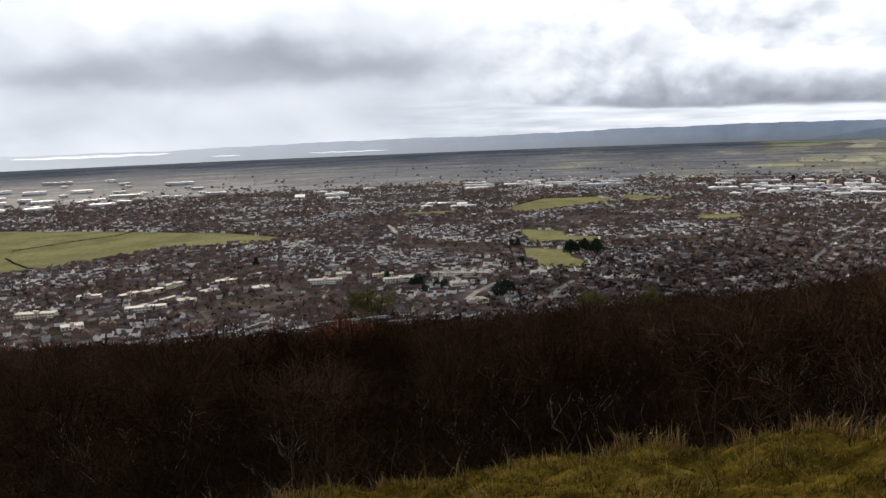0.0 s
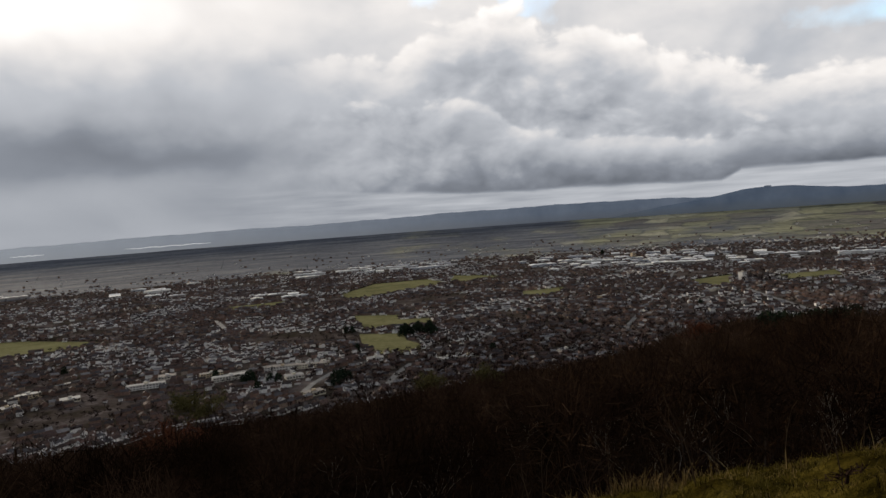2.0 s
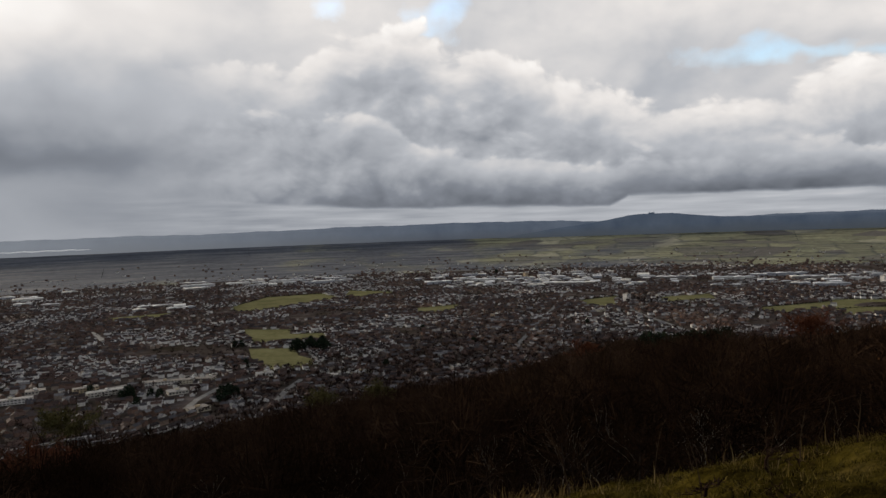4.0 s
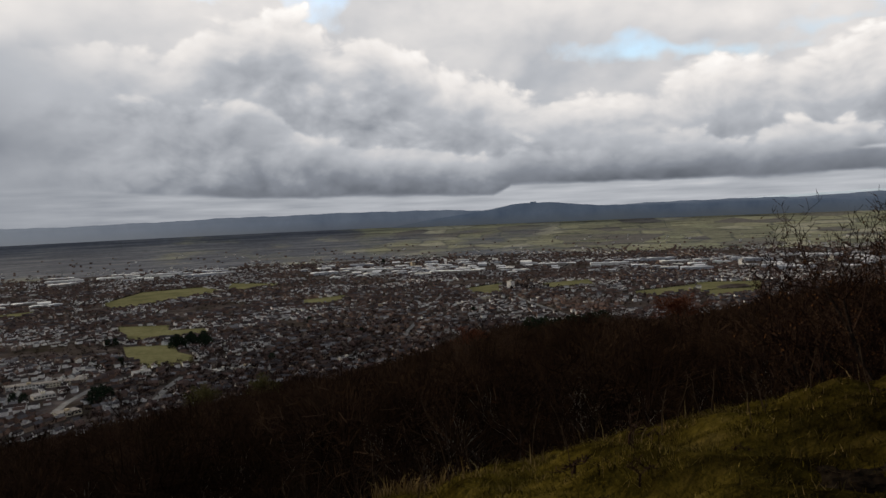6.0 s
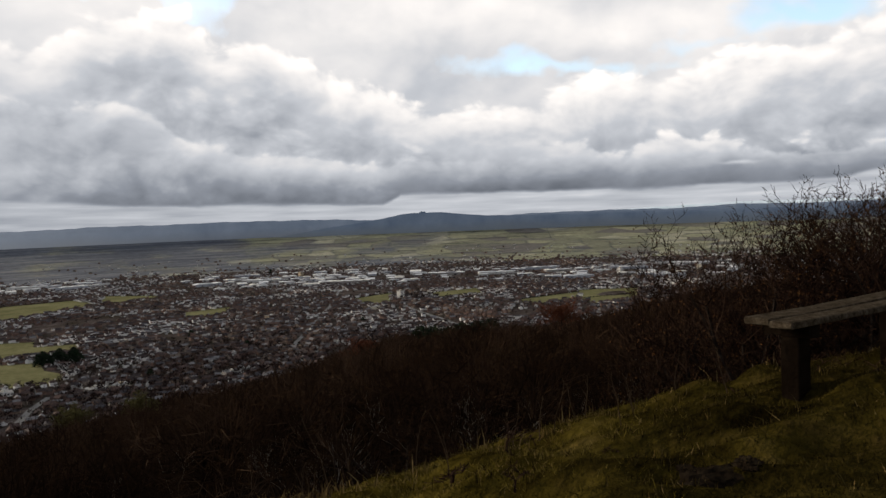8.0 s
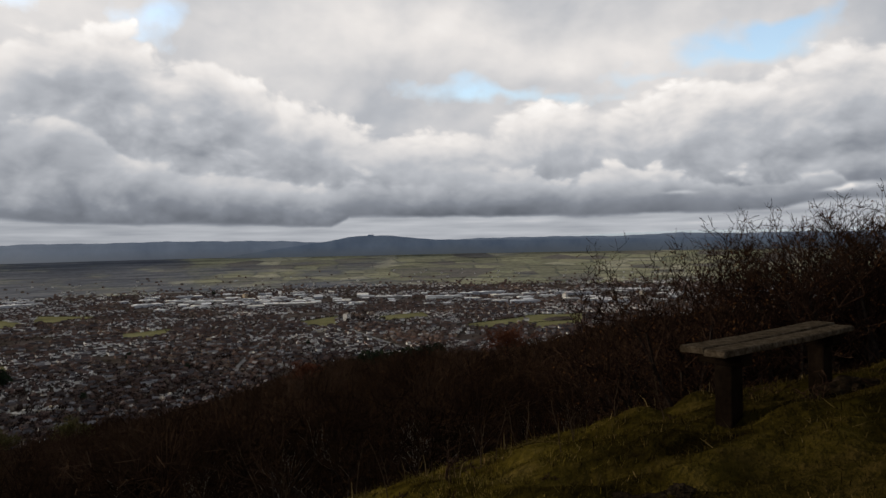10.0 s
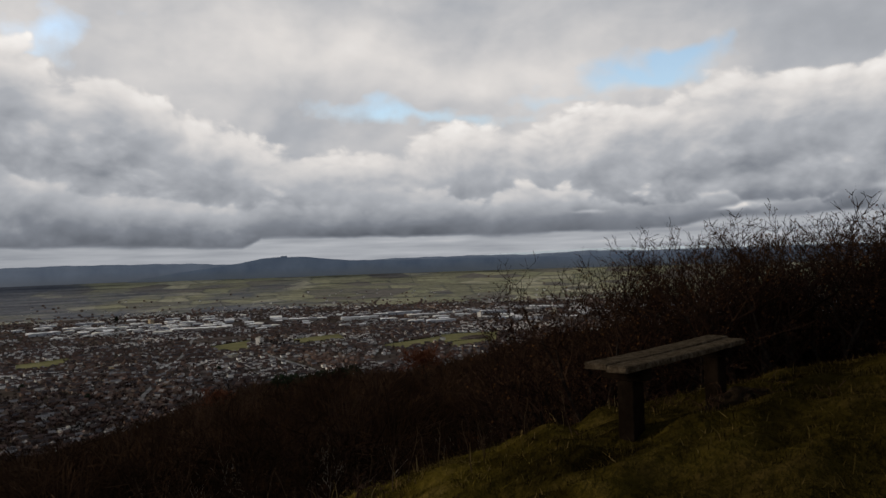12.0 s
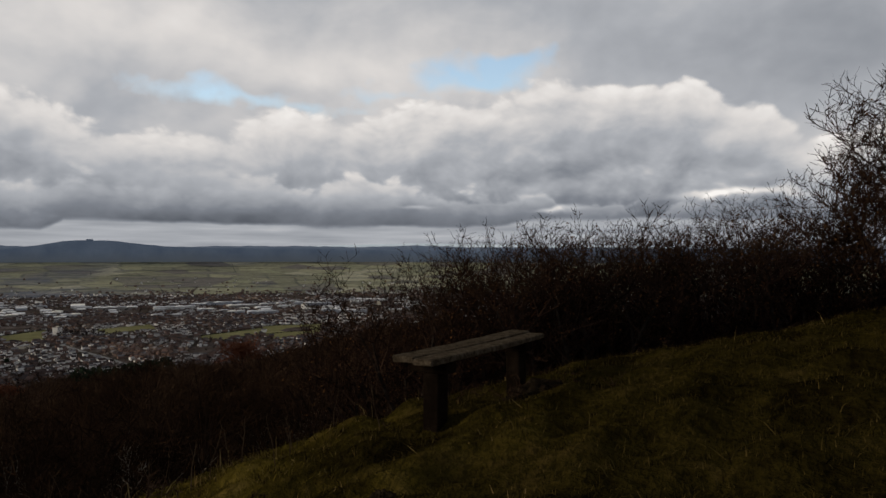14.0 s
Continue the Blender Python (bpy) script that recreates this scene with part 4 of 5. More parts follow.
def joined_quarters(name, chosen, wall_mat, label):
    """All the houses of the chosen quarters as one mass."""
    V, F, MI, base = [], [], [], 0
    for (x, y, head, kind_s), z in chosen:
        v, f, m = forms[rs.randint(0, 6) if x * x + y * y < 1500 ** 2 else rs.randint(2, 6)]
        a = radians(head + rs.normal(0, 7) + (90 if rs.rand() < 0.22 else 0))
        c, s = math.cos(a), math.sin(a)
        V.append(np.stack([x + v[:, 0] * c - v[:, 1] * s, y + v[:, 0] * s + v[:, 1] * c, z + v[:, 2] * rs.uniform(0.9, 1.15)], -1))
        F += [tuple(i + base for i in q) for q in f]
        MI += m
        base += len(v)
    tagged(link_mesh(name, np.concatenate(V), F, [wall_mat, m_roof_far], MI), label, "houses", kind="stuff")


crowd = list(zip(sites[NEAR_HOUSES:], hz[NEAR_HOUSES:]))
is_pale = lambda q: (q[0][3] * 37.0) % 1.0 < (0.30 if q[0][0] ** 2 + q[0][1] ** 2 < 1450 ** 2 else 0.45)
joined_quarters("brick_houses", [q for q in crowd if not is_pale(q)], m_wall_far, "thousands of brick houses with brown roofs")
joined_quarters("pale_houses", [q for q in crowd if is_pale(q)], m_wall_pale, "many white-walled houses with grey and brown roofs")


# ---- bare trees ----
def tubes(segs, sides=3):
    """Tapered twigs from rows of p0, p1, r0, r1: vertices and faces."""
    segs = np.asarray(segs, float)
    p0, p1, r0, r1 = segs[:, 0:3], segs[:, 3:6], segs[:, 6], segs[:, 7]
    a = p1 - p0
    a /= np.linalg.norm(a, axis=1, keepdims=True) + 1e-9
    ref = np.where(np.abs(a[:, 2:3]) > 0.9, [[1.0, 0, 0]], [[0, 0, 1.0]])
    u = np.cross(a, ref)
    u /= np.linalg.norm(u, axis=1, keepdims=True)
    w = np.cross(a, u)
    rings_v = []
    for p, r in ((p0, r0), (p1, r1)):
        for k in range(sides):
            t = 2 * math.pi * k / sides
            rings_v.append(p + (u * math.cos(t) + w * math.sin(t)) * r[:, None])
    v = np.stack(rings_v, 1).reshape(-1, 3)
    b = (np.arange(len(segs)) * 2 * sides)[:, None]
    f = np.concatenate([b + np.array([[k, (k + 1) % sides, sides + (k + 1) % sides, sides + k]]) for k in range(sides)])
    return v, f


def grow(seed, height, stems, spread, levels=3, twist=0.28, kids=2, thick=0.035, bushy=0.6, fine=0.006, stem_steps=4, ratio=(0.38, 0.66)):
    """A bare woody plant: stems that fork into twigs. Returns stems, branches and twigs."""
    r = random.Random(seed)
    thickset, thinset, lastset = [], [], []

    def limb(p, d, length, rad, level):
        n = stem_steps if level == 0 else 2 if level == levels - 1 else 3
        for k in range(n):
            d = (d + Vector((r.gauss(0, twist), r.gauss(0, twist), r.gauss(0, twist * 0.6) + 0.10))).normalized()
            q = p + d * (length / n)
            r1 = max(rad * (1 - 0.72 / n), fine * 0.6)
            (thickset if level == 0 else thinset if level < levels - 1 else lastset).append((*p, *q, rad, r1))
            if level + 1 < levels and (k > 0 or level > 0):
                for _ in range(kids + (k == n - 1)):
                    side = Vector((r.gauss(0, 1), r.gauss(0, 1), r.gauss(0.25, 0.5))).normalized()
                    limb(q, (d * (1 - bushy * 0.6) + side * bushy).normalized(), length * r.uniform(*ratio), max(r1 * 0.62, fine), level + 1)
            p, rad = q, r1

    for k in range(stems):
        a = r.uniform(0, 6.28)
        lean = spread * r.uniform(0.2, 1.0)
        limb(Vector((r.gauss(0, 0.12 * stems ** 0.5), r.gauss(0, 0.12 * stems ** 0.5), -0.3)), Vector((math.cos(a) * lean, math.sin(a) * lean, 1)).normalized(), height * r.uniform(0.55, 0.85), thick * r.uniform(0.7, 1.2), 0)
    return thickset, thinset, lastset


def strips(segs):
    """Flat two-sided twigs: the cheap form of tubes for trees farther off."""
    segs = np.asarray(segs, float)
    p0, p1, r0, r1 = segs[:, 0:3], segs[:, 3:6], segs[:, 6:7], segs[:, 7:8]
    a = p1 - p0
    u = np.cross(a, np.random.RandomState(5).normal(size=a.shape))
    u /= np.linalg.norm(u, axis=1, keepdims=True) + 1e-9
    v = np.stack([p0 - u * r0, p0 + u * r0, p1 + u * r1, p1 - u * r1], 1).reshape(-1, 3)
    b = (np.arange(len(segs)) * 4)[:, None]
    return v, np.concatenate([b + [[0, 1, 2]], b + [[0, 2, 3]]])


def plant(name, seed, height, stems, spread, twig_mat, leaves=0, **more):
    """A shrub or tree as a thing: trunk, twigs, and a few withered leaves."""
    thick, thin, last = grow(seed, height, stems, spread, **more)
    top = max(q[5] for q in thick + thin + last) / height
    rescale = lambda rows_s: [tuple(c / top for c in q[:6]) + q[6:] for q in rows_s]
    thick, thin, last = rescale(thick), rescale(thin), rescale(last)
    root = new(name)
    for k in range(0, len(thick), len(thick) // stems):
        link_mesh("stem", *tubes(thick[k:k + len(thick) // stems], 4), m_pale if twig_mat is m_pale else m_bark, parent=root)
    (v1, f1), (v2, f2) = tubes(thin), strips(last)
    link_mesh("crown", np.concatenate([v1, v2]), f1.tolist() + (f2 + len(v1)).tolist(), twig_mat, parent=root)
    if leaves:
        r = random.Random(seed + 1)
        v, f = [], []
        for _ in range(leaves):
            s = r.choice(last)
            p = Vector(s[3:6])
            a, b = Vector((r.gauss(0, 1), r.gauss(0, 1), r.gauss(0, 1))).normalized() * 0.032, Vector((r.gauss(0, 1), r.gauss(0, 1), -1)).normalized() * 0.05
            k = len(v)
            v += [tuple(p), tuple(p + a * 0.6 + b * 0.5), tuple(p + b), tuple(p - a * 0.6 + b * 0.5)]
            f.append((k, k + 1, k + 2, k + 3))
        link_mesh("foliage", v, f, m_leaf, parent=root)
    return root


def drop_thing(ob):
    for o in list(ob.children_recursive) + [ob]:
        bpy.data.objects.remove(o)


# ---- scrub below the brow ----
rs = np.random.RandomState(31)
shrub_kinds = [plant("shrub", 100 + k, h, st - 1, 0.85, m_scrub_shaded, levels=3, kids=2, twist=0.36, thick=0.03, bushy=0.7, stem_steps=3, fine=0.008) for k, (h, st) in enumerate(((3.2, 5), (2.6, 6), (3.8, 5), (2.2, 6), (3.0, 5)))]
spots, tries = [], 0
while len(spots) < 285 and tries < 40000:
    tries += 1
    az, d = rs.uniform(-44, 92), math.sqrt(rs.uniform(11.0 ** 2, 38 ** 2))
    if d < np.interp(az, [-44, 0, 40, 60, 75, 92], [11.5, 11.0, 11.5, 12.5, 13.5, 15.5]):
        continue
    x, y = polar(az, d)
    if all((x - a) ** 2 + (y - b) ** 2 > (0.75 + d * 0.035) ** 2 for a, b in spots):
        spots.append((x, y))
for x, y in spots:
    d, az = math.hypot(x, y), math.degrees(math.atan2(x, y))
    k = int(rs.randint(0, 5))
    z = ground_at(x, y)
    size = rs.uniform(0.8, 1.2)
    # keep the scrub under the line of sight that it has from the brow
    cap = 1.6 + d * math.tan(radians(crest(az) - np.interp(az, [40, 60, 92], [3.6, 2.0, 1.0])))
    cap += 1.1 * float(lumps(x, y, 9.0, 87)) - 0.3
    size = min(size * 1.15, max(0.25, (cap - z) / (3.2, 2.6, 3.8, 2.2, 3.0)[k]))
    ob = copy_thing(shrub_kinds[k], pose(x, y, z, 0, 0, rs.uniform(0, 360)) @ Matrix.Scale(size, 4))
    tagged(ob, "leafless dark brown shrub on the steep slope", "shrub", "scrub below the brow")
for ob in shrub_kinds:
    drop_thing(ob)

sapling_kinds = [plant("sapling", 150 + k, h, st, 0.35, m_pale, levels=3, kids=1, twist=0.3, thick=0.014, bushy=0.55, fine=0.007, stem_steps=4) for k, (h, st) in enumerate(((3.0, 2), (2.4, 3), (3.6, 1)))]
for k in range(36):
    az, d = rs.uniform(-30, 58), rs.uniform(25, 46)
    x, y = polar(az, d)
    ob = copy_thing(sapling_kinds[k % 3], pose(x, y, ground_at(x, y), 0, 0, rs.uniform(0, 360)) @ Matrix.Scale(rs.uniform(0.6, 1.15), 4))
    tagged(ob, "thin pale dead sapling among dark scrub", "sapling", "pale saplings")
for ob in sapling_kinds:
    drop_thing(ob)

# ---- thorn bushes behind the bench, and the tall tree ----
thorn_kinds = [plant("thorn_bush", 200 + k, h, st, 0.85, m_thorn, leaves=420, levels=4, kids=2, twist=0.26, thick=0.06, bushy=0.72, fine=0.007, stem_steps=4, ratio=(0.32, 0.50)) for k, (h, st) in enumerate(((4.4, 5), (5.0, 4), (4.0, 6)))]
THORNS = [  # bearing, distance, height of the top over the eye's level in degrees, kind
    (62.8, 14.6, -1.0, 0), (66.2, 14.8, -0.2, 2), (68.4, 14.2, 0.4, 0), (69.4, 15.4, 0.9, 1), (71.2, 14.4, 1.4, 2), (73.0, 15.6, 1.2, 0), (74.8, 14.6, 1.8, 1), (76.6, 15.0, 3.0, 2),
    (78.4, 16.0, 1.6, 0), (80.0, 15.2, 2.0, 1), (81.8, 16.0, 3.6, 2), (83.6, 15.4, 2.4, 0), (85.4, 16.4, 2.4, 1), (87.2, 15.8, 2.8, 2), (88.8, 16.8, 4.0, 0), (90.6, 16.0, 4.0, 1),
    (92.6, 17.0, 5.0, 2), (95, 17, 5, 0), (98, 18, 5.5, 1), (66.0, 18.0, -1.4, 1), (70.5, 18.5, -0.8, 0), (75.5, 18.5, 0.2, 2), (80.5, 18.5, 0.8, 1), (86, 18.5, 1.4, 0), (90, 18.8, 2.4, 2), (59.8, 16.5, -3.6, 2), (57.0, 18.0, -5.0, 0),
    (61.6, 16.2, -3.4, 1), (65.0, 16.6, -2.6, 0), (68.6, 16.8, -1.8, 2), (72.2, 16.8, -1.0, 1), (75.0, 17.0, -0.4, 2), (78.0, 17.4, 1.0, 1),
    (79.2, 16.8, 1.4, 2), (82.6, 17.2, 1.8, 0), (84.6, 17.4, 2.0, 1), (87.8, 17.6, 2.4, 2), (89.6, 18.0, 2.6, 0), (83.4, 19.0, 1.4, 2), (77.0, 19.4, 0.6, 1), (91.6, 18.4, 3.2, 1),
]
for az, d, top, k in THORNS:
    x, y = polar(az, d)
    z = ground_at(x, y)
    size = (1.65 + d * math.tan(radians(top + np.interp(az, [60, 74, 80], [1.6, 0.8, 0.2]))) - z) / (4.4, 5.0, 4.0)[k]
    ob = copy_thing(thorn_kinds[k], pose(x, y, z, 0, 0, rs.uniform(0, 360)) @ Matrix.Diagonal((min(size, 1.0), min(size, 1.0), size, 1)))
    tagged(ob, "bare thorn bush with a few withered leaves behind the bench", "bush", "thorn bushes")
for ob in thorn_kinds:
    drop_thing(ob)
x, y = polar(95.8, 16.5)
tall = plant("hawthorn_tree", 77, 6.3, 5, 0.6, m_thorn, leaves=700, levels=5, kids=2, twist=0.32, thick=0.11, bushy=0.66, fine=0.008)
tall.matrix_basis = pose(x, y, ground_at(x, y))
tagged(tall, "tall bare hawthorn tree above the bushes", "tree")


# ---- the wood on the slope, and trees in the town ----
def tuft_tree(seed, blades, height, width, trunk=0.3, blade=0.03):
    """A far bare tree: trunk and ragged sprays of twigs."""
    r = np.random.RandomState(seed)
    v, f = [], []
    for k in range(3):
        a = 2.1 * k
        b = len(v)
        v += [(0.16 * math.cos(a), 0.16 * math.sin(a), -1.0), (0.16 * math.cos(a + 2.1), 0.16 * math.sin(a + 2.1), -1.0), (0.0, 0.0, height * 0.8)]
        f.append((b, b + 1, b + 2))
    for _ in range(blades):
        a, h = r.uniform(0, 6.28), r.beta(1.6, 1.3)
        c = np.array([math.cos(a) * width * 0.22 * r.rand(), math.sin(a) * width * 0.22 * r.rand(), height * (trunk + (0.8 - trunk) * h * 0.8)])
        d = np.array([math.cos(a), math.sin(a), r.uniform(0.2, 1.6)])
        d /= np.linalg.norm(d)
        tip = c + d * width * r.uniform(0.25, 0.52)
        tip[2] = min(tip[2], height)
        side = np.cross(d, r.normal(size=3))
        side /= np.linalg.norm(side)
        wd = width * r.uniform(0.6, 1.5) * blade
        b = len(v)
        v += [tuple(c - side * wd * 0.4), tuple(c + side * wd * 0.4), tuple(tip + side * wd), tuple(tip - side * wd * 0.6)]
        f += [(b, b + 1, b + 2), (b, b + 2, b + 3)]
    return np.array(v), np.array(f)


def forest(name, kinds, places, mat, label, category="trees"):
    """Joins many trees into one mass; places: x, y, z, size, turn."""
    V, F, base = [], [], 0
    for n, (x, y, z, s, t) in enumerate(places):
        v, f = kinds[n % len(kinds)]
        c, q = math.cos(t) * s, math.sin(t) * s
        V.append(np.stack([x + v[:, 0] * c - v[:, 1] * q, y + v[:, 0] * q + v[:, 1] * c, z + v[:, 2] * s], -1))
        F.append(f + base)
        base += len(v)
    return tagged(link_mesh(name, np.concatenate(V), np.concatenate(F), mat), label, category, kind="stuff")


def scatter(r0, r1, a0, a1, space, seed, test):
    """Jittered places, spaced the wider the farther off."""
    r = np.random.RandomState(seed)
    out = []
    d = r0
    while d < r1:
        s = space(d)
        n = max(1, int(radians(a1 - a0) * d / s))
        az = np.radians(a0 + (a1 - a0) * (np.arange(n) + r.uniform(-0.5, 0.5, n)) / n)
        dd = d + r.uniform(-0.5, 0.5, n) * s
        out.append(np.stack([dd * np.sin(az), dd * np.cos(az)], -1))
        d += s
    p = np.concatenate(out)
    z = land(p[:, 0], p[:, 1])
    ok = test(p[:, 0], p[:, 1], z)
    return p[ok], z[ok], r


def domed_tree(seed, height, width, limbs, twigs, wide):
    """A bare tree with a rounded crown: trunk, limbs and a haze of fine twigs."""
    r = np.random.RandomState(seed)
    a = r.uniform(0, 6.283, limbs)
    lift = r.uniform(0.1, 1.0, limbs)
    low = np.stack([np.zeros(limbs), np.zeros(limbs), height * r.uniform(0.08, 0.4, limbs)], -1)
    tip = np.stack([np.cos(a) * width * 0.36 * (1.1 - lift), np.sin(a) * width * 0.36 * (1.1 - lift), height * (0.42 + 0.46 * lift)], -1)
    rows_t = [(0, 0, -1.2, 0, 0, height * 0.5, wide * 5, wide * 3)]
    rows_t += [(*p, *q, wide * 2.6, wide * 1.2) for p, q in zip(low, tip)]
    # twigs spread from the limbs to an uneven dome
    d = r.normal(size=(twigs, 3))
    d /= np.linalg.norm(d, axis=1, keepdims=True)
    d[:, 2] = np.where(d[:, 2] < -0.35, -d[:, 2], d[:, 2])
    lump = 1.0 + 0.16 * np.sin(3 * np.arctan2(d[:, 1], d[:, 0]) + seed) + 0.12 * np.sin(7 * d[:, 2] + seed)
    out = (r.uniform(0.45, 1.0, twigs) ** 0.6 * lump)[:, None] * d * [width / 2, width / 2, height * 0.52] + [0, 0, height * 0.46]
    start = out - d * width * r.uniform(0.05, 0.16, (twigs, 1)) + r.normal(0, 0.055 * width, (twigs, 3)) - [0, 0, height * 0.03]
    rows_t += [(*p, *q, wide, wide * 0.5) for p, q in zip(start, out)]
    v, f = strips(rows_t)
    v[:, 2] = np.minimum(v[:, 2], height * 1.04)
    return v, f


def under_crest(places_in, full, loose):
    """Trees that overtop the wood's outline are made smaller."""
    kept = []
    for x, y, zz, s, t in places_in:
        d, az = math.hypot(x, y), math.degrees(math.atan2(x, y))
        room = 1.6 + d * math.tan(radians(crest(az) + loose * float(lumps(x, y, 30.0, 88)))) - zz
        kept.append((x, y, zz, min(s, max(0.35, room / full) * (0.62 + 0.43 * (t * 7.3 % 1.0))), t))
    return kept


mid_kinds = [domed_tree(300 + k, 5.0, w, 9, 430, 0.016) for k, w in enumerate((5.8, 7.4, 5.0, 6.4, 8.0))]
p, z, r = scatter(34, 95, -45, 80, lambda d: 2.3 + d / 26, 41, lambda x, y, z: z > PLAIN + 5)
places = [(x, y, zz, r.uniform(0.75, 1.9), r.uniform(0, 6.28)) for (x, y), zz in zip(p, z)]
forest("young_wood", mid_kinds, under_crest(places, 5.0, 1.6), m_twig, "dense leafless young wood on the slope")

slope_kinds = [domed_tree(420 + k, 8.0, w, 7, 170, 0.038) for k, w in enumerate((8.5, 11.0, 7.5, 9.5, 10.5, 8.0))]
p, z, r = scatter(90, 280, -46, 80, lambda d: 5.0 + d / 60, 42, lambda x, y, z: z > PLAIN + 9)
heap_s = 1.0 + 0.34 * lumps(p[:, 0], p[:, 1], 34, 81) + 0.2 * lumps(p[:, 0], p[:, 1], 14, 82)
places = [(x, y, zz, max(0.5, h) * r.uniform(0.8, 1.25), r.uniform(0, 6.28)) for (x, y), zz, h in zip(p, z, heap_s)]
forest("slope_wood", slope_kinds, under_crest(places, 8.0, 0.7), m_wood_far, "dense leafless brown wood covering the hillside")
far_kinds = [tuft_tree(400 + k, 22, 9.0, 7.5, 0.3, 0.042) for k in range(8)]
p, z, r = scatter(275, 1950, -46, 80, lambda d: 5.8 + d / 90, 43, lambda x, y, z: z > PLAIN + 7)
heap_s = np.clip(1.0 + 0.45 * lumps(p[:, 0], p[:, 1], 60, 83), 0.5, 1.6)
places = [(x, y, zz, (0.75 + math.hypot(x, y) / 1800) * h * r.uniform(0.7, 1.1), r.uniform(0, 6.28)) for (x, y), zz, h in zip(p, z, heap_s)]
# the wood breaks up into the gardens at its foot
p, z, r = scatter(620, 1900, -46, 80, lambda d: 6.5 + d / 130, 44, lambda x, y, z: (z > PLAIN + 0.6) & (z <= PLAIN + 7.5) & (lumps(x, y, 75, 84) + (z - PLAIN - 4) / 5 > 0.0) & ~np.any([inside(x, y, q) for q in field_polys], axis=0))
places += [(x, y, zz, r.uniform(0.6, 1.3), r.uniform(0, 6.28)) for (x, y), zz in zip(p, z)]
forest("lower_wood", far_kinds, places, m_wood_far, "dense leafless brown wood along the foot of the hill")

town_kinds = [tuft_tree(500 + k, 14, 9.0, 8.0, 0.2, 0.075) for k in range(6)]
free_ground = lambda x, y, z: ((z < PLAIN + 9) | (x * x + y * y > 3200 ** 2)) & ~np.any([inside(x, y, q) for q in field_polys], axis=0) & (lumps(x, y, 170, 9) + 0.7 * lumps(x, y, 600, 10) > -0.30)
p, z, r = scatter(720, 3480, -44, 82, lambda d: 8.6 + d / 125, 47, free_ground)
clear_of = ~on_verge(p[:, 0], p[:, 1], 24) | (r.rand(len(p)) < 0.25)
places = [(x, y, zz, r.uniform(0.5, 1.2), r.uniform(0, 6.28)) for (x, y), zz in zip(p[clear_of], z[clear_of])]
# gardens thick with trees at the foot of the wood
p, z, r = scatter(640, 1500, -4, 70, lambda d: 8.5, 48, lambda x, y, z: (z < PLAIN + 9) & ~np.any([inside(x, y, q) for q in field_polys], axis=0))
thick_in = np.interp(np.degrees(np.arctan2(p[:, 0], p[:, 1])), [2, 12, 40], [0.0, 1.0, 1.0]) * np.where(on_verge(p[:, 0], p[:, 1], 24), 0.2, 1.0) * np.interp(np.hypot(p[:, 0], p[:, 1]), [640, 1000, 1500], [0.9, 0.6, 0.12])
places += [(x, y, zz, r.uniform(0.7, 1.35), r.uniform(0, 6.28)) for (x, y), zz, k in zip(p, z, thick_in) if r.rand() < k]
forest("town_trees", town_kinds, places, m_town_tree, "bare grey-brown garden and street trees in the town")

# hedges and belts of wood over the far country, in haze-paled colour
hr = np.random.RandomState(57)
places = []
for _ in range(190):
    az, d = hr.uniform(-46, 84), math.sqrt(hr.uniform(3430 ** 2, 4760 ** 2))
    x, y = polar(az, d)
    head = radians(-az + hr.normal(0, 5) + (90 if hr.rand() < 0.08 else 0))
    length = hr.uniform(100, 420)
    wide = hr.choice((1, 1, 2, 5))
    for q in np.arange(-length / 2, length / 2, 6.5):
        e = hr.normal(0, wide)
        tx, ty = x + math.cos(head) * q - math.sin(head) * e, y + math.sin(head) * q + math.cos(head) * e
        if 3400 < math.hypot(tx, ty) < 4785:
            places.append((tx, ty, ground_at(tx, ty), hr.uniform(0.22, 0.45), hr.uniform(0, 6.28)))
forest("far_belts", [tuft_tree(600 + k, 7, 8.0, 12.0, 0.0, 0.1) for k in range(4)], places, m_hazed_belt, "haze-paled belts of trees and hedges over far farmland")


# ---- evergreens and other trees that stand out ----
def conifer(seed, height, width):
    root = new("evergreen_tree")
    bm = bmesh.new()
    bmesh.ops.create_cone(bm, cap_ends=True, segments=7, radius1=0.35, radius2=0.08, depth=height * 0.9, matrix=Matrix.Translation((0, 0, height * 0.45 - 0.6)))
    part("trunk", bm, m_bark, root)
    r = np.random.RandomState(seed)
    v, f = [], []
    for _ in range(640):
        h = r.beta(1.1, 1.5)
        a = r.uniform(0, 6.28)
        w = width / 2 * (1 - h) ** 0.28 * r.uniform(0.35, 1.0)
        c = np.array([math.cos(a) * w, math.sin(a) * w, height * (0.06 + 0.94 * h)])
        e1, e2 = r.normal(size=3), r.normal(size=3)
        e1[2] *= 0.5
        b = len(v)
        k = width * 0.075
        v += [tuple(c - e1 * k * 0.5), tuple(c + e2 * k * 0.5), tuple(c + e1 * k * 0.7 + (0, 0, k * 0.5)), tuple(c - e2 * k * 0.4)]
        f += [(b, b + 1, b + 2), (b, b + 2, b + 3)]
    link_mesh("crown", v, f, m_evergreen, parent=root)
    return root


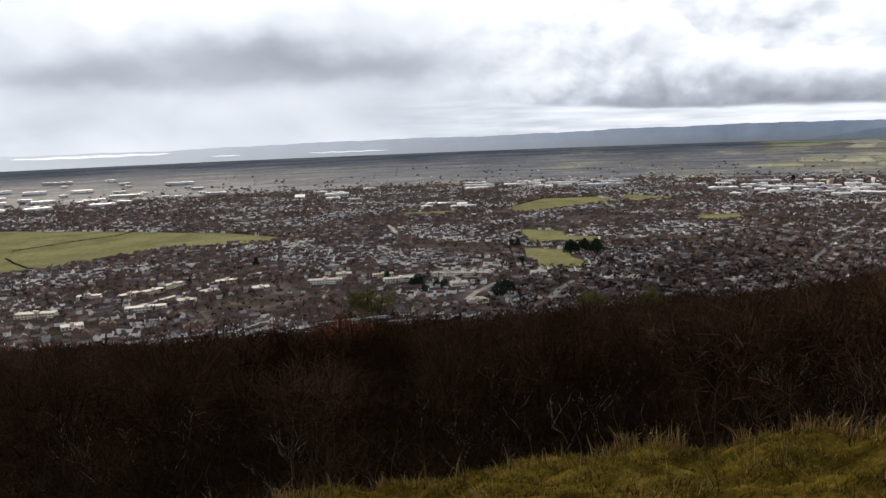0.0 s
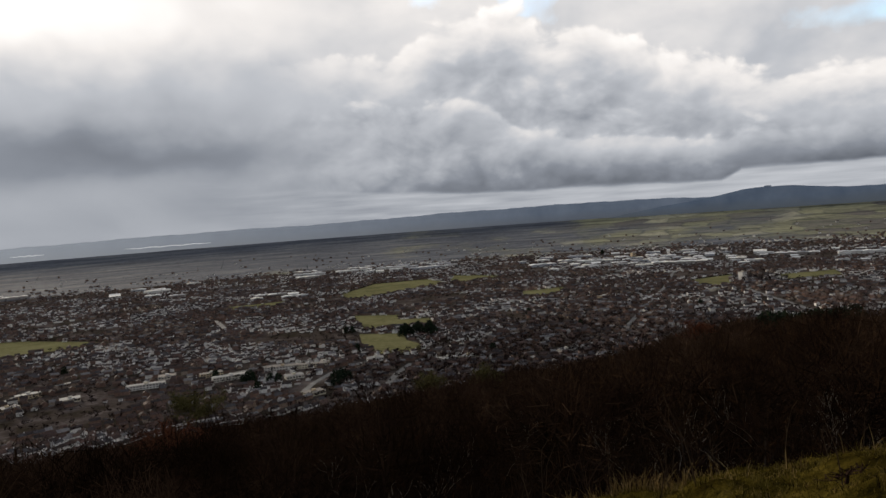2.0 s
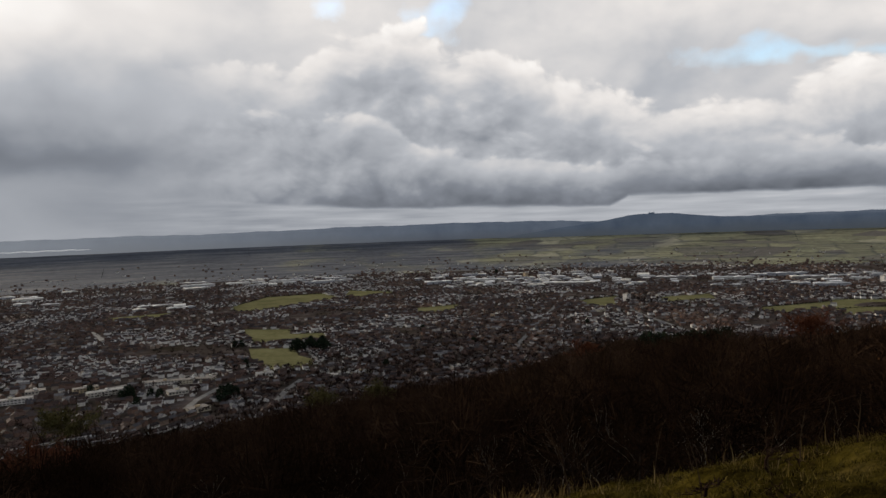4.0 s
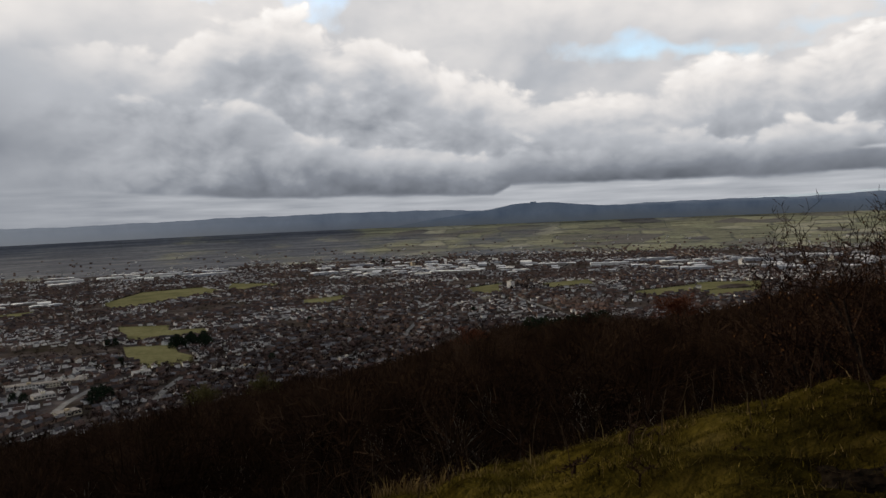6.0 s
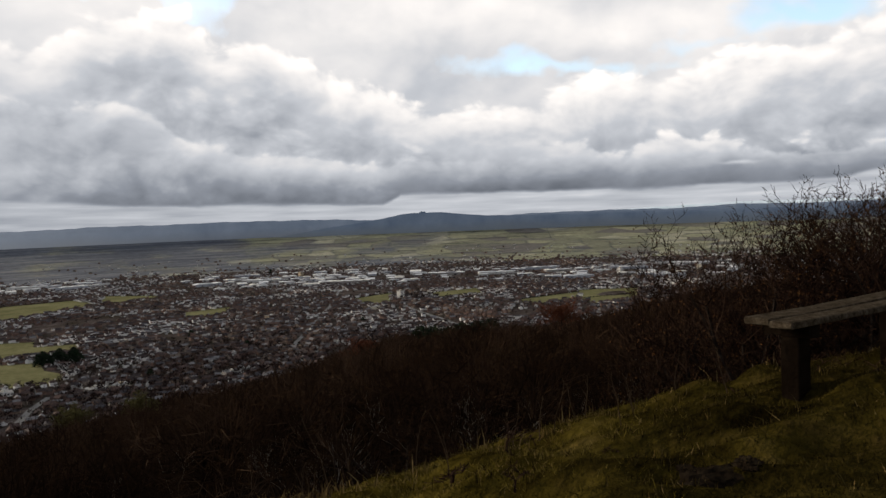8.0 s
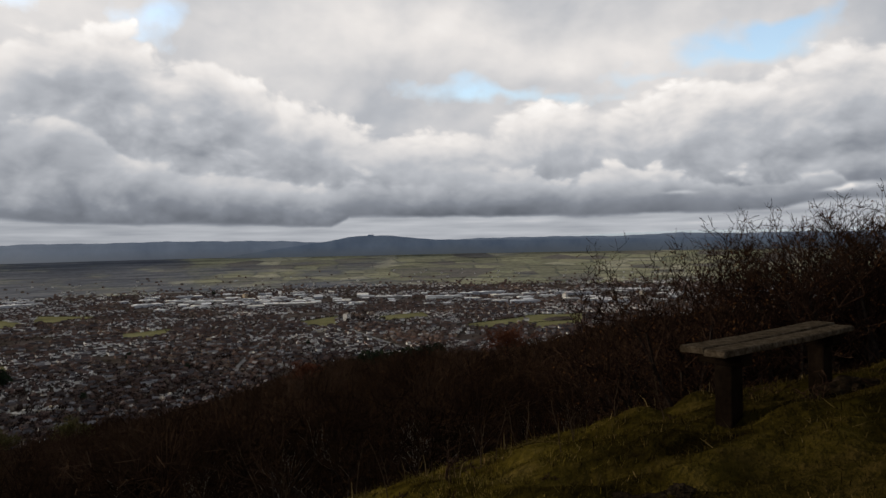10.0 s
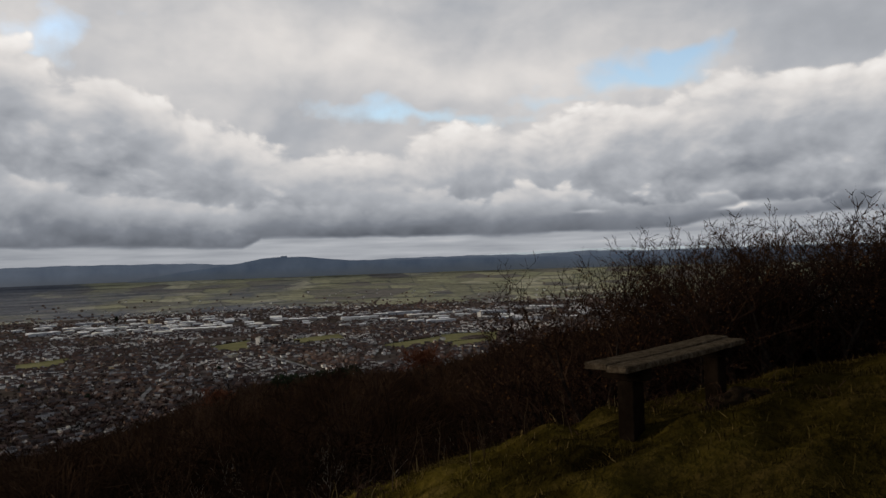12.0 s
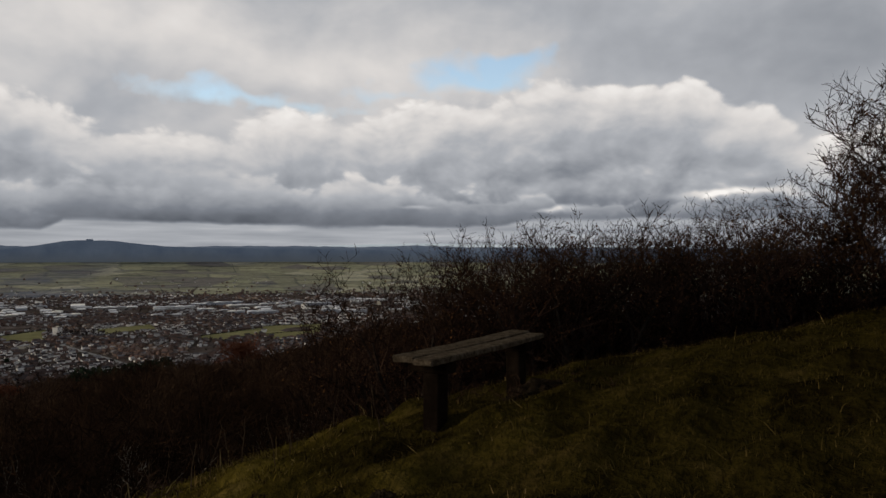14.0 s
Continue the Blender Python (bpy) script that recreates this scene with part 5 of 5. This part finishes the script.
firs = [conifer(700, 19, 20), conifer(701, 21, 20), conifer(702, 14, 13)]
EVERGREENS = [(9.9, -9.25, 1), (10.4, -9.2, 0), (10.9, -9.25, 1), (11.4, -9.25, 0), (11.9, -9.3, 1), (12.4, -9.35, 0), (10.2, -9.0, 0), (11.2, -9.0, 1), (12.1, -9.05, 1),
              (6.3, -10.1, 2), (5.5, -8.6, 2), (6.0, -8.6, 2), (-14.7, -9.1, 2), (-2.6, -11.6, 2), (-2.1, -11.55, 0), (-0.6, -11.7, 2), (0.0, -11.8, 2), (-1.6, -12.2, 2), (4.4, -12.5, 1), (4.9, -12.3, 0),
              (5.4, -12.2, 2), (-4.6, -10.9, 2), (17.0, -10.9, 2), (26.0, -3.9, 1), (24.0, -9.4, 2), (20.0, -8.2, 2), (33.0, -8.1, 2)]
for az, el, k in EVERGREENS:
    x, y = spot(az, el)
    ob = copy_thing(firs[k], pose(x, y, ground_at(x, y), 0, 0, rs.uniform(0, 360)))
    tagged(ob, "dark evergreen tree standing among the houses", "tree", "town evergreens")
for az, d in ((37.5, 330), (38.6, 345), (39.6, 320), (40.8, 350), (42.0, 330), (43.0, 345), (36.6, 360), (41.4, 310)):
    x, y = polar(az, d)
    ob = copy_thing(firs[2], pose(x, y, ground_at(x, y) - 2, 0, 0, rs.uniform(0, 360)))
    tagged(ob, "dark evergreen tree in the hillside wood", "tree", "wood evergreens")
for ob in firs:
    drop_thing(ob)

# field hedges
V, F, base = [], [], 0
hr = np.random.RandomState(61)
hedge_form = tuft_tree(611, 10, 3.4, 5.0, 0.0, 0.1)
HEDGES = [[(-31.0, -6.55), (-27, -6.25), (-24.4, -6.1), (-23.1, -5.9)], [(-42, -4.88), (-31.5, -5.06), (-23.1, -5.86), (-16.7, -6.45), (-11.6, -7.25)], [(-31.4, -7.0), (-30.9, -7.4), (-30.0, -7.9)],
          [(9.6, -7.7), (12.3, -8.0), (13.0, -8.1)], [(14.3, -4.8), (18.2, -5.05)], [(5.2, -5.6), (8, -5.0), (12.3, -4.92)], [(32.3, -6.2), (35.3, -5.85)], [(44.6, -6.85), (49.9, -6.25)], [(50.0, -6.1), (54.6, -6.0)], [(50.4, -6.75), (54.4, -6.4)]]
places = []
for line in HEDGES:
    pts = [Vector(spot(*b)) for b in line]
    for p0, p1 in zip(pts, pts[1:]):
        n = max(2, int((p1 - p0).length / 3.5))
        for k in range(n):
            q = p0.lerp(p1, (k + hr.uniform(-0.4, 0.4)) / n)
            places.append((q.x, q.y, ground_at(q.x, q.y), hr.uniform(0.7, 1.4), hr.uniform(0, 6)))
forest("field_hedges", [hedge_form], places, m_hedge, "dark bare hedges round the green fields", "hedge")


def single_tree(az, el_top, d, height, width, mat, label, seed):
    v, f = strips(sum(grow(seed, height, 7, width / height * 0.55, levels=4, kids=2, twist=0.3, thick=0.09, bushy=0.7, fine=0.00042 * d), []))
    v[:, 2] *= height / v[:, 2].max()
    root = new("tree")
    x, y = polar(az, d)
    root.matrix_basis = pose(x, y, 1.6 + d * math.tan(radians(el_top)) - height)
    low = ground_at(x, y) - root.matrix_basis.translation.z - 0.5
    bm = bmesh.new()
    bmesh.ops.create_cone(bm, cap_ends=True, segments=6, radius1=0.3, radius2=0.06, depth=height * 0.85 - low, matrix=Matrix.Translation((0, 0, (height * 0.85 + low) / 2)))
    part("trunk", bm, m_bark, root)
    link_mesh("crown", v, f, mat, parent=root)
    return tagged(root, label, "tree")


single_tree(-6.2, -11.0, 250, 15, 17, m_ivy, "tall ivy-green tree rising out of the hillside wood", 801)
single_tree(-8.5, -13.2, 130, 7, 9, m_russet, "russet-twigged tree in the hillside wood", 802)
single_tree(-7.0, -13.9, 122, 6, 8, m_russet, "russet-twigged tree in the hillside wood", 803)
single_tree(12.0, -11.9, 240, 9, 12, m_ivy, "olive-green bush at the edge of the wood", 804)
single_tree(16.6, -11.6, 230, 8, 9, m_ivy, "olive-green bush at the edge of the wood", 805)
single_tree(48.6, -6.6, 160, 7, 8, m_russet, "russet-twigged tree in the hillside wood", 806)
single_tree(32.5, -9.2, 220, 7, 8, m_russet, "russet-twigged tree in the hillside wood", 807)


def row_tree(az, el, height, width, seed):
    """A tall bare tree in a row by the road, far off."""
    root = new("tree")
    x, y = spot(az, el)
    root.matrix_basis = pose(x, y, ground_at(x, y))
    bm = bmesh.new()
    bmesh.ops.create_cone(bm, cap_ends=True, segments=6, radius1=0.5, radius2=0.1, depth=height * 0.8 + 1, matrix=Matrix.Translation((0, 0, height * 0.4 - 0.5)))
    part("trunk", bm, m_bark, root)
    v, f = tuft_tree(seed, 70, height, width, 0.15, 0.05)
    link_mesh("crown", v, f, m_town_tree, parent=root)
    return tagged(root, "tall bare tree in a row beside a road", "tree", "roadside trees")


for k in range(9):
    row_tree(36.1 + 0.36 * k + random.uniform(-0.08, 0.08), -6.35 + random.uniform(-0.15, 0.15), random.uniform(15, 23), random.uniform(8, 11), 850 + k)


# ---- grass on the hilltop ----
rs = np.random.RandomState(71)


def sward(name, count, r0, r1, length, width, lean, mat, label, clump=0.0, brow=False, short=False, az_to=104, fade=1.0):
    az = rs.uniform(-38, az_to, count)
    d = np.sqrt(rs.uniform(r0 ** 2, r1 ** 2, count))
    edge = np.interp(az, [-40, 0, 30, 55, 70, 82, 104], [8.2, 7.7, 7.6, 8.5, 9.6, 10.6, 12.6])
    if brow:
        d = edge + rs.normal(0, 0.7, count)
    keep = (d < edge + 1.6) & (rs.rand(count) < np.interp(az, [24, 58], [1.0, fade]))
    if brow:
        keep &= rs.rand(count) < np.interp(az, [-30, -18, 26, 40, 60], [0.2, 1.0, 1.0, 0.15, 0.03])
    az, d = az[keep], d[keep]
    x, y = d * np.sin(np.radians(az)), d * np.cos(np.radians(az))
    if clump:
        m = lumps(x, y, 0.9, 15) + 0.5 * lumps(x, y, 0.35, 16) > clump
        x, y = x[m], y[m]
    n = len(x)
    z = land(x, y)
    a = rs.uniform(0, 6.28, n)
    ln = length * rs.uniform(0.5, 1.3, n)
    tilt = np.abs(rs.normal(0, lean, n))
    tip = np.stack([x + np.cos(a) * ln * tilt, y + np.sin(a) * ln * tilt, z + ln], -1)
    mid_p = np.stack([x + np.cos(a) * ln * tilt * 0.3, y + np.sin(a) * ln * tilt * 0.3, z + ln * 0.55], -1)
    b = rs.uniform(0, 6.28, n)
    side = np.stack([np.cos(b), np.sin(b), np.zeros(n)], -1) * width * rs.uniform(0.6, 1.3, n)[:, None]
    root = np.stack([x, y, z - 0.02], -1)
    v = np.stack([root - side / 2, root + side / 2, mid_p + side * 0.4, mid_p - side * 0.4, tip], 1).reshape(-1, 3)
    if short:
        v = np.stack([root - side / 2, root + side / 2, tip], 1).reshape(-1, 3)
        f = np.arange(3 * n).reshape(-1, 3)
        return tagged(link_mesh(name, v, f, mat), label, "grass", kind="stuff")
    k = (np.arange(n) * 5)[:, None]
    f = [tuple(q) for q in (k + [[0, 1, 2, 3]]).tolist()] + [tuple(q) for q in (k + [[3, 2, 4]]).tolist()]
    return tagged(link_mesh(name, v, f, mat), label, "grass", kind="stuff")


sward("grass", 170000, 2.6, 14, 0.035, 0.0065, 1.6, m_blade, "short olive-green winter grass on the hilltop", short=True)
sward("tussock_grass", 40000, 2.6, 14, 0.07, 0.006, 1.4, m_blade, "rough tussocks of green and straw grass", clump=0.2)
sward("dry_grass", 48000, 5, 14, 0.19, 0.007, 0.6, m_straw, "long dry straw-coloured grass along the brow", clump=0.85, brow=True)
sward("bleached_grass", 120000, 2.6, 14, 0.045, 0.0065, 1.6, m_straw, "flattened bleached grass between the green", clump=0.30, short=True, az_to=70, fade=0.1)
sward("lush_grass", 320000, 2.6, 14, 0.042, 0.0055, 1.6, m_lush, "thick yellow-green grass along the brow, brightened as if sunlit", clump=-0.2, short=True, az_to=64, fade=0.0)


# ---- dead stalks along the brow ----
def stalk(seed, height, forks):
    r = random.Random(seed)
    segs, p, d = [], Vector((0, 0, -0.05)), Vector((r.gauss(0, 0.1), r.gauss(0, 0.1), 1)).normalized()
    for k in range(5):
        d = (d + Vector((r.gauss(0, 0.1), r.gauss(0, 0.1), 0.05))).normalized()
        q = p + d * height / 5
        segs.append((*p, *q, 0.007 - 0.001 * k, 0.006 - 0.001 * k))
        if k > 1:
            for _ in range(forks):
                e = (d + Vector((r.gauss(0, 0.7), r.gauss(0, 0.7), 0.2))).normalized()
                segs.append((*q, *(q + e * height * r.uniform(0.08, 0.22)), 0.004, 0.002))
        p = q
    return segs


def stalk_thing(seed, height, forks):
    rows_s = stalk(seed, height, forks)
    root = new("dead_stalk")
    main = [q for q in rows_s if q[6] > 0.0042 or q[7] > 0.0025]
    pts = [Vector(q[0:3]) for q in main] + [Vector(main[-1][3:6])]
    bm = bmesh.new()
    loops = [[bm.verts.new(p + Vector((math.cos(a), math.sin(a), 0)) * (0.007 - 0.001 * k)) for a in (0, 1.57, 3.14, 4.71)] for k, p in enumerate(pts)]
    for lo, hi in zip(loops, loops[1:]):
        for k in range(4):
            bm.faces.new((lo[k], lo[(k + 1) % 4], hi[(k + 1) % 4], hi[k]))
    bm.faces.new(loops[-1])
    part("stem", bm, m_stalk, root)
    for q in rows_s:
        if q not in main:
            v, f = tubes([q], 4)
            link_mesh("side_shoot", v, f, m_stalk, parent=root)
    return root


stalk_kinds = [stalk_thing(900 + k, h, forks) for k, (h, forks) in enumerate(((0.55, 2), (0.7, 1), (0.42, 2), (0.8, 1)))]
for k in range(44):
    az = rs.uniform(-18, 62)
    d = np.interp(az, [-40, 0, 30, 55, 70], [7.9, 7.4, 7.2, 7.9, 9.2]) + rs.normal(0, 0.6)
    x, y = polar(az, d)
    ob = copy_thing(stalk_kinds[k % 4], pose(x, y, ground_at(x, y), 0, 0, rs.uniform(0, 360)) @ Matrix.Scale(rs.uniform(0.6, 1.0), 4))
    tagged(ob, "dead brown weed stalk standing in the grass", "weed", "dead stalks")
for k, (az, d, s) in enumerate(((28.0, 6.6, 1.0), (47.3, 8.0, 0.9), (44.0, 6.0, 0.9), (39.5, 5.6, 0.7), (49.0, 7.6, 0.8), (19.0, 6.8, 0.9))):
    x, y = polar(az, d)
    ob = copy_thing(stalk_kinds[k % 4], pose(x, y, ground_at(x, y), 0, 0, 50 * k) @ Matrix.Scale(s, 4))
    tagged(ob, "dead brown weed stalk standing in the grass", "weed", "dead stalks")
for ob in stalk_kinds:
    drop_thing(ob)


# ---- rough clumps in the grass ----
def clump_of_earth(seed, wide, high):
    """A low heap of dark soil with dead bramble growing through it."""
    r = random.Random(seed)
    root = new("bramble_clump")
    bm = bmesh.new()
    bmesh.ops.create_icosphere(bm, subdivisions=4, radius=1.0)
    for vtx in bm.verts:
        n = noise.noise(vtx.co * 2.3 + Vector((seed, 0, 0))) * 0.35 + noise.noise(vtx.co * 6.0) * 0.22 + noise.noise(vtx.co * 14.0) * 0.12
        vtx.co = Vector((vtx.co.x * wide, vtx.co.y * wide * 0.7, vtx.co.z * high)) * (1 + n)
    part("soil", bm, m_soil, root)
    thick, thin, last = grow(seed, high * 3.4, 10, 1.3, levels=3, kids=2, twist=0.5, thick=0.007, bushy=0.8, fine=0.003, stem_steps=3)
    v, f = tubes([tuple(q) for q in thick + thin + last])
    v[:, :2] *= wide / max(0.05, high * 1.6)
    link_mesh("bramble", v, f, m_thorn, parent=root)
    return root


for k, (az, d, wide, high) in enumerate(((59.5, 4.15, 0.24, 0.06), (61.8, 4.25, 0.10, 0.04), (57.6, 4.35, 0.09, 0.04), (73.4, 7.4, 0.34, 0.15), (71.2, 7.2, 0.2, 0.09))):
    ob = clump_of_earth(960 + k, wide, high)
    x, y = polar(az, d)
    x, y = x + 0.33, y + 0.36
    ob.matrix_basis = pose(x, y, ground_at(x, y) - 0.01, 0, 0, 40 * k)
    tagged(ob, "dark clump of soil and dead bramble in the grass", "clump", "rough clumps")


# ---- the bench ----
bench = new("bench")
BX, BY, BZ, TURN_B = 6.78, 2.92, 0.73, -5.0
bench.matrix_basis = pose(BX, BY, BZ, 0, 0, TURN_B)


def plank(x0, x1, y0, y1, z0, z1, seed, bow=0.006):
    """A worn plank: bevelled, slightly bowed, with chipped ends."""
    r = random.Random(seed)
    bm = bmesh.new()
    box(bm, x0, x1, y0, y1, z0, z1, 0.009)
    cuts = [e for e in bm.edges if abs(e.verts[0].co.x - e.verts[1].co.x) > (x1 - x0) * 0.8]
    bmesh.ops.subdivide_edges(bm, edges=cuts, cuts=9, use_grid_fill=True)
    for vtx in bm.verts:
        t = (vtx.co.x - x0) / (x1 - x0)
        vtx.co.z += bow * math.sin(t * 5 + seed) + r.uniform(-0.003, 0.003)
        vtx.co.y += 0.006 * math.sin(t * 7 + seed * 2) + r.uniform(-0.002, 0.002)
        if t < 0.03 or t > 0.97:
            vtx.co.x += r.uniform(-0.012, 0.012)
    return bm


part("seat_plank", plank(-1.16, 1.12, -0.20, -0.018, -0.05, 0.0, 1), m_plank, bench)
part("seat_plank", plank(-1.10, 1.20, 0.018, 0.235, -0.05, 0.004, 2), m_plank, bench)
for sx in (-0.80, 0.80):
    part("crossbeam", plank(sx - 0.08, sx + 0.08, -0.17, 0.21, -0.15, -0.051, 3, 0.0), m_post, bench)
    for name, px, sy, half_x, half_y in (("post", sx, -0.02, 0.085, 0.075), ("strut", sx + 0.24, 0.12, 0.028, 0.03)):
        wx, wy, _ = bench.matrix_basis @ Vector((px, sy, 0))
        low = ground_at(wx, wy) - BZ - 0.15
        bm = bmesh.new()
        box(bm, px - half_x, px + half_x, sy - half_y, sy + half_y, low, -0.151 if name == "post" else -0.052, 0.01)
        for vtx in bm.verts:
            vtx.co.x += 0.012 * math.sin(vtx.co.z * 9 + px)
        part(name, bm, m_post, bench)
tagged(bench, "weathered rustic bench of two thick planks in the grass", "bench")
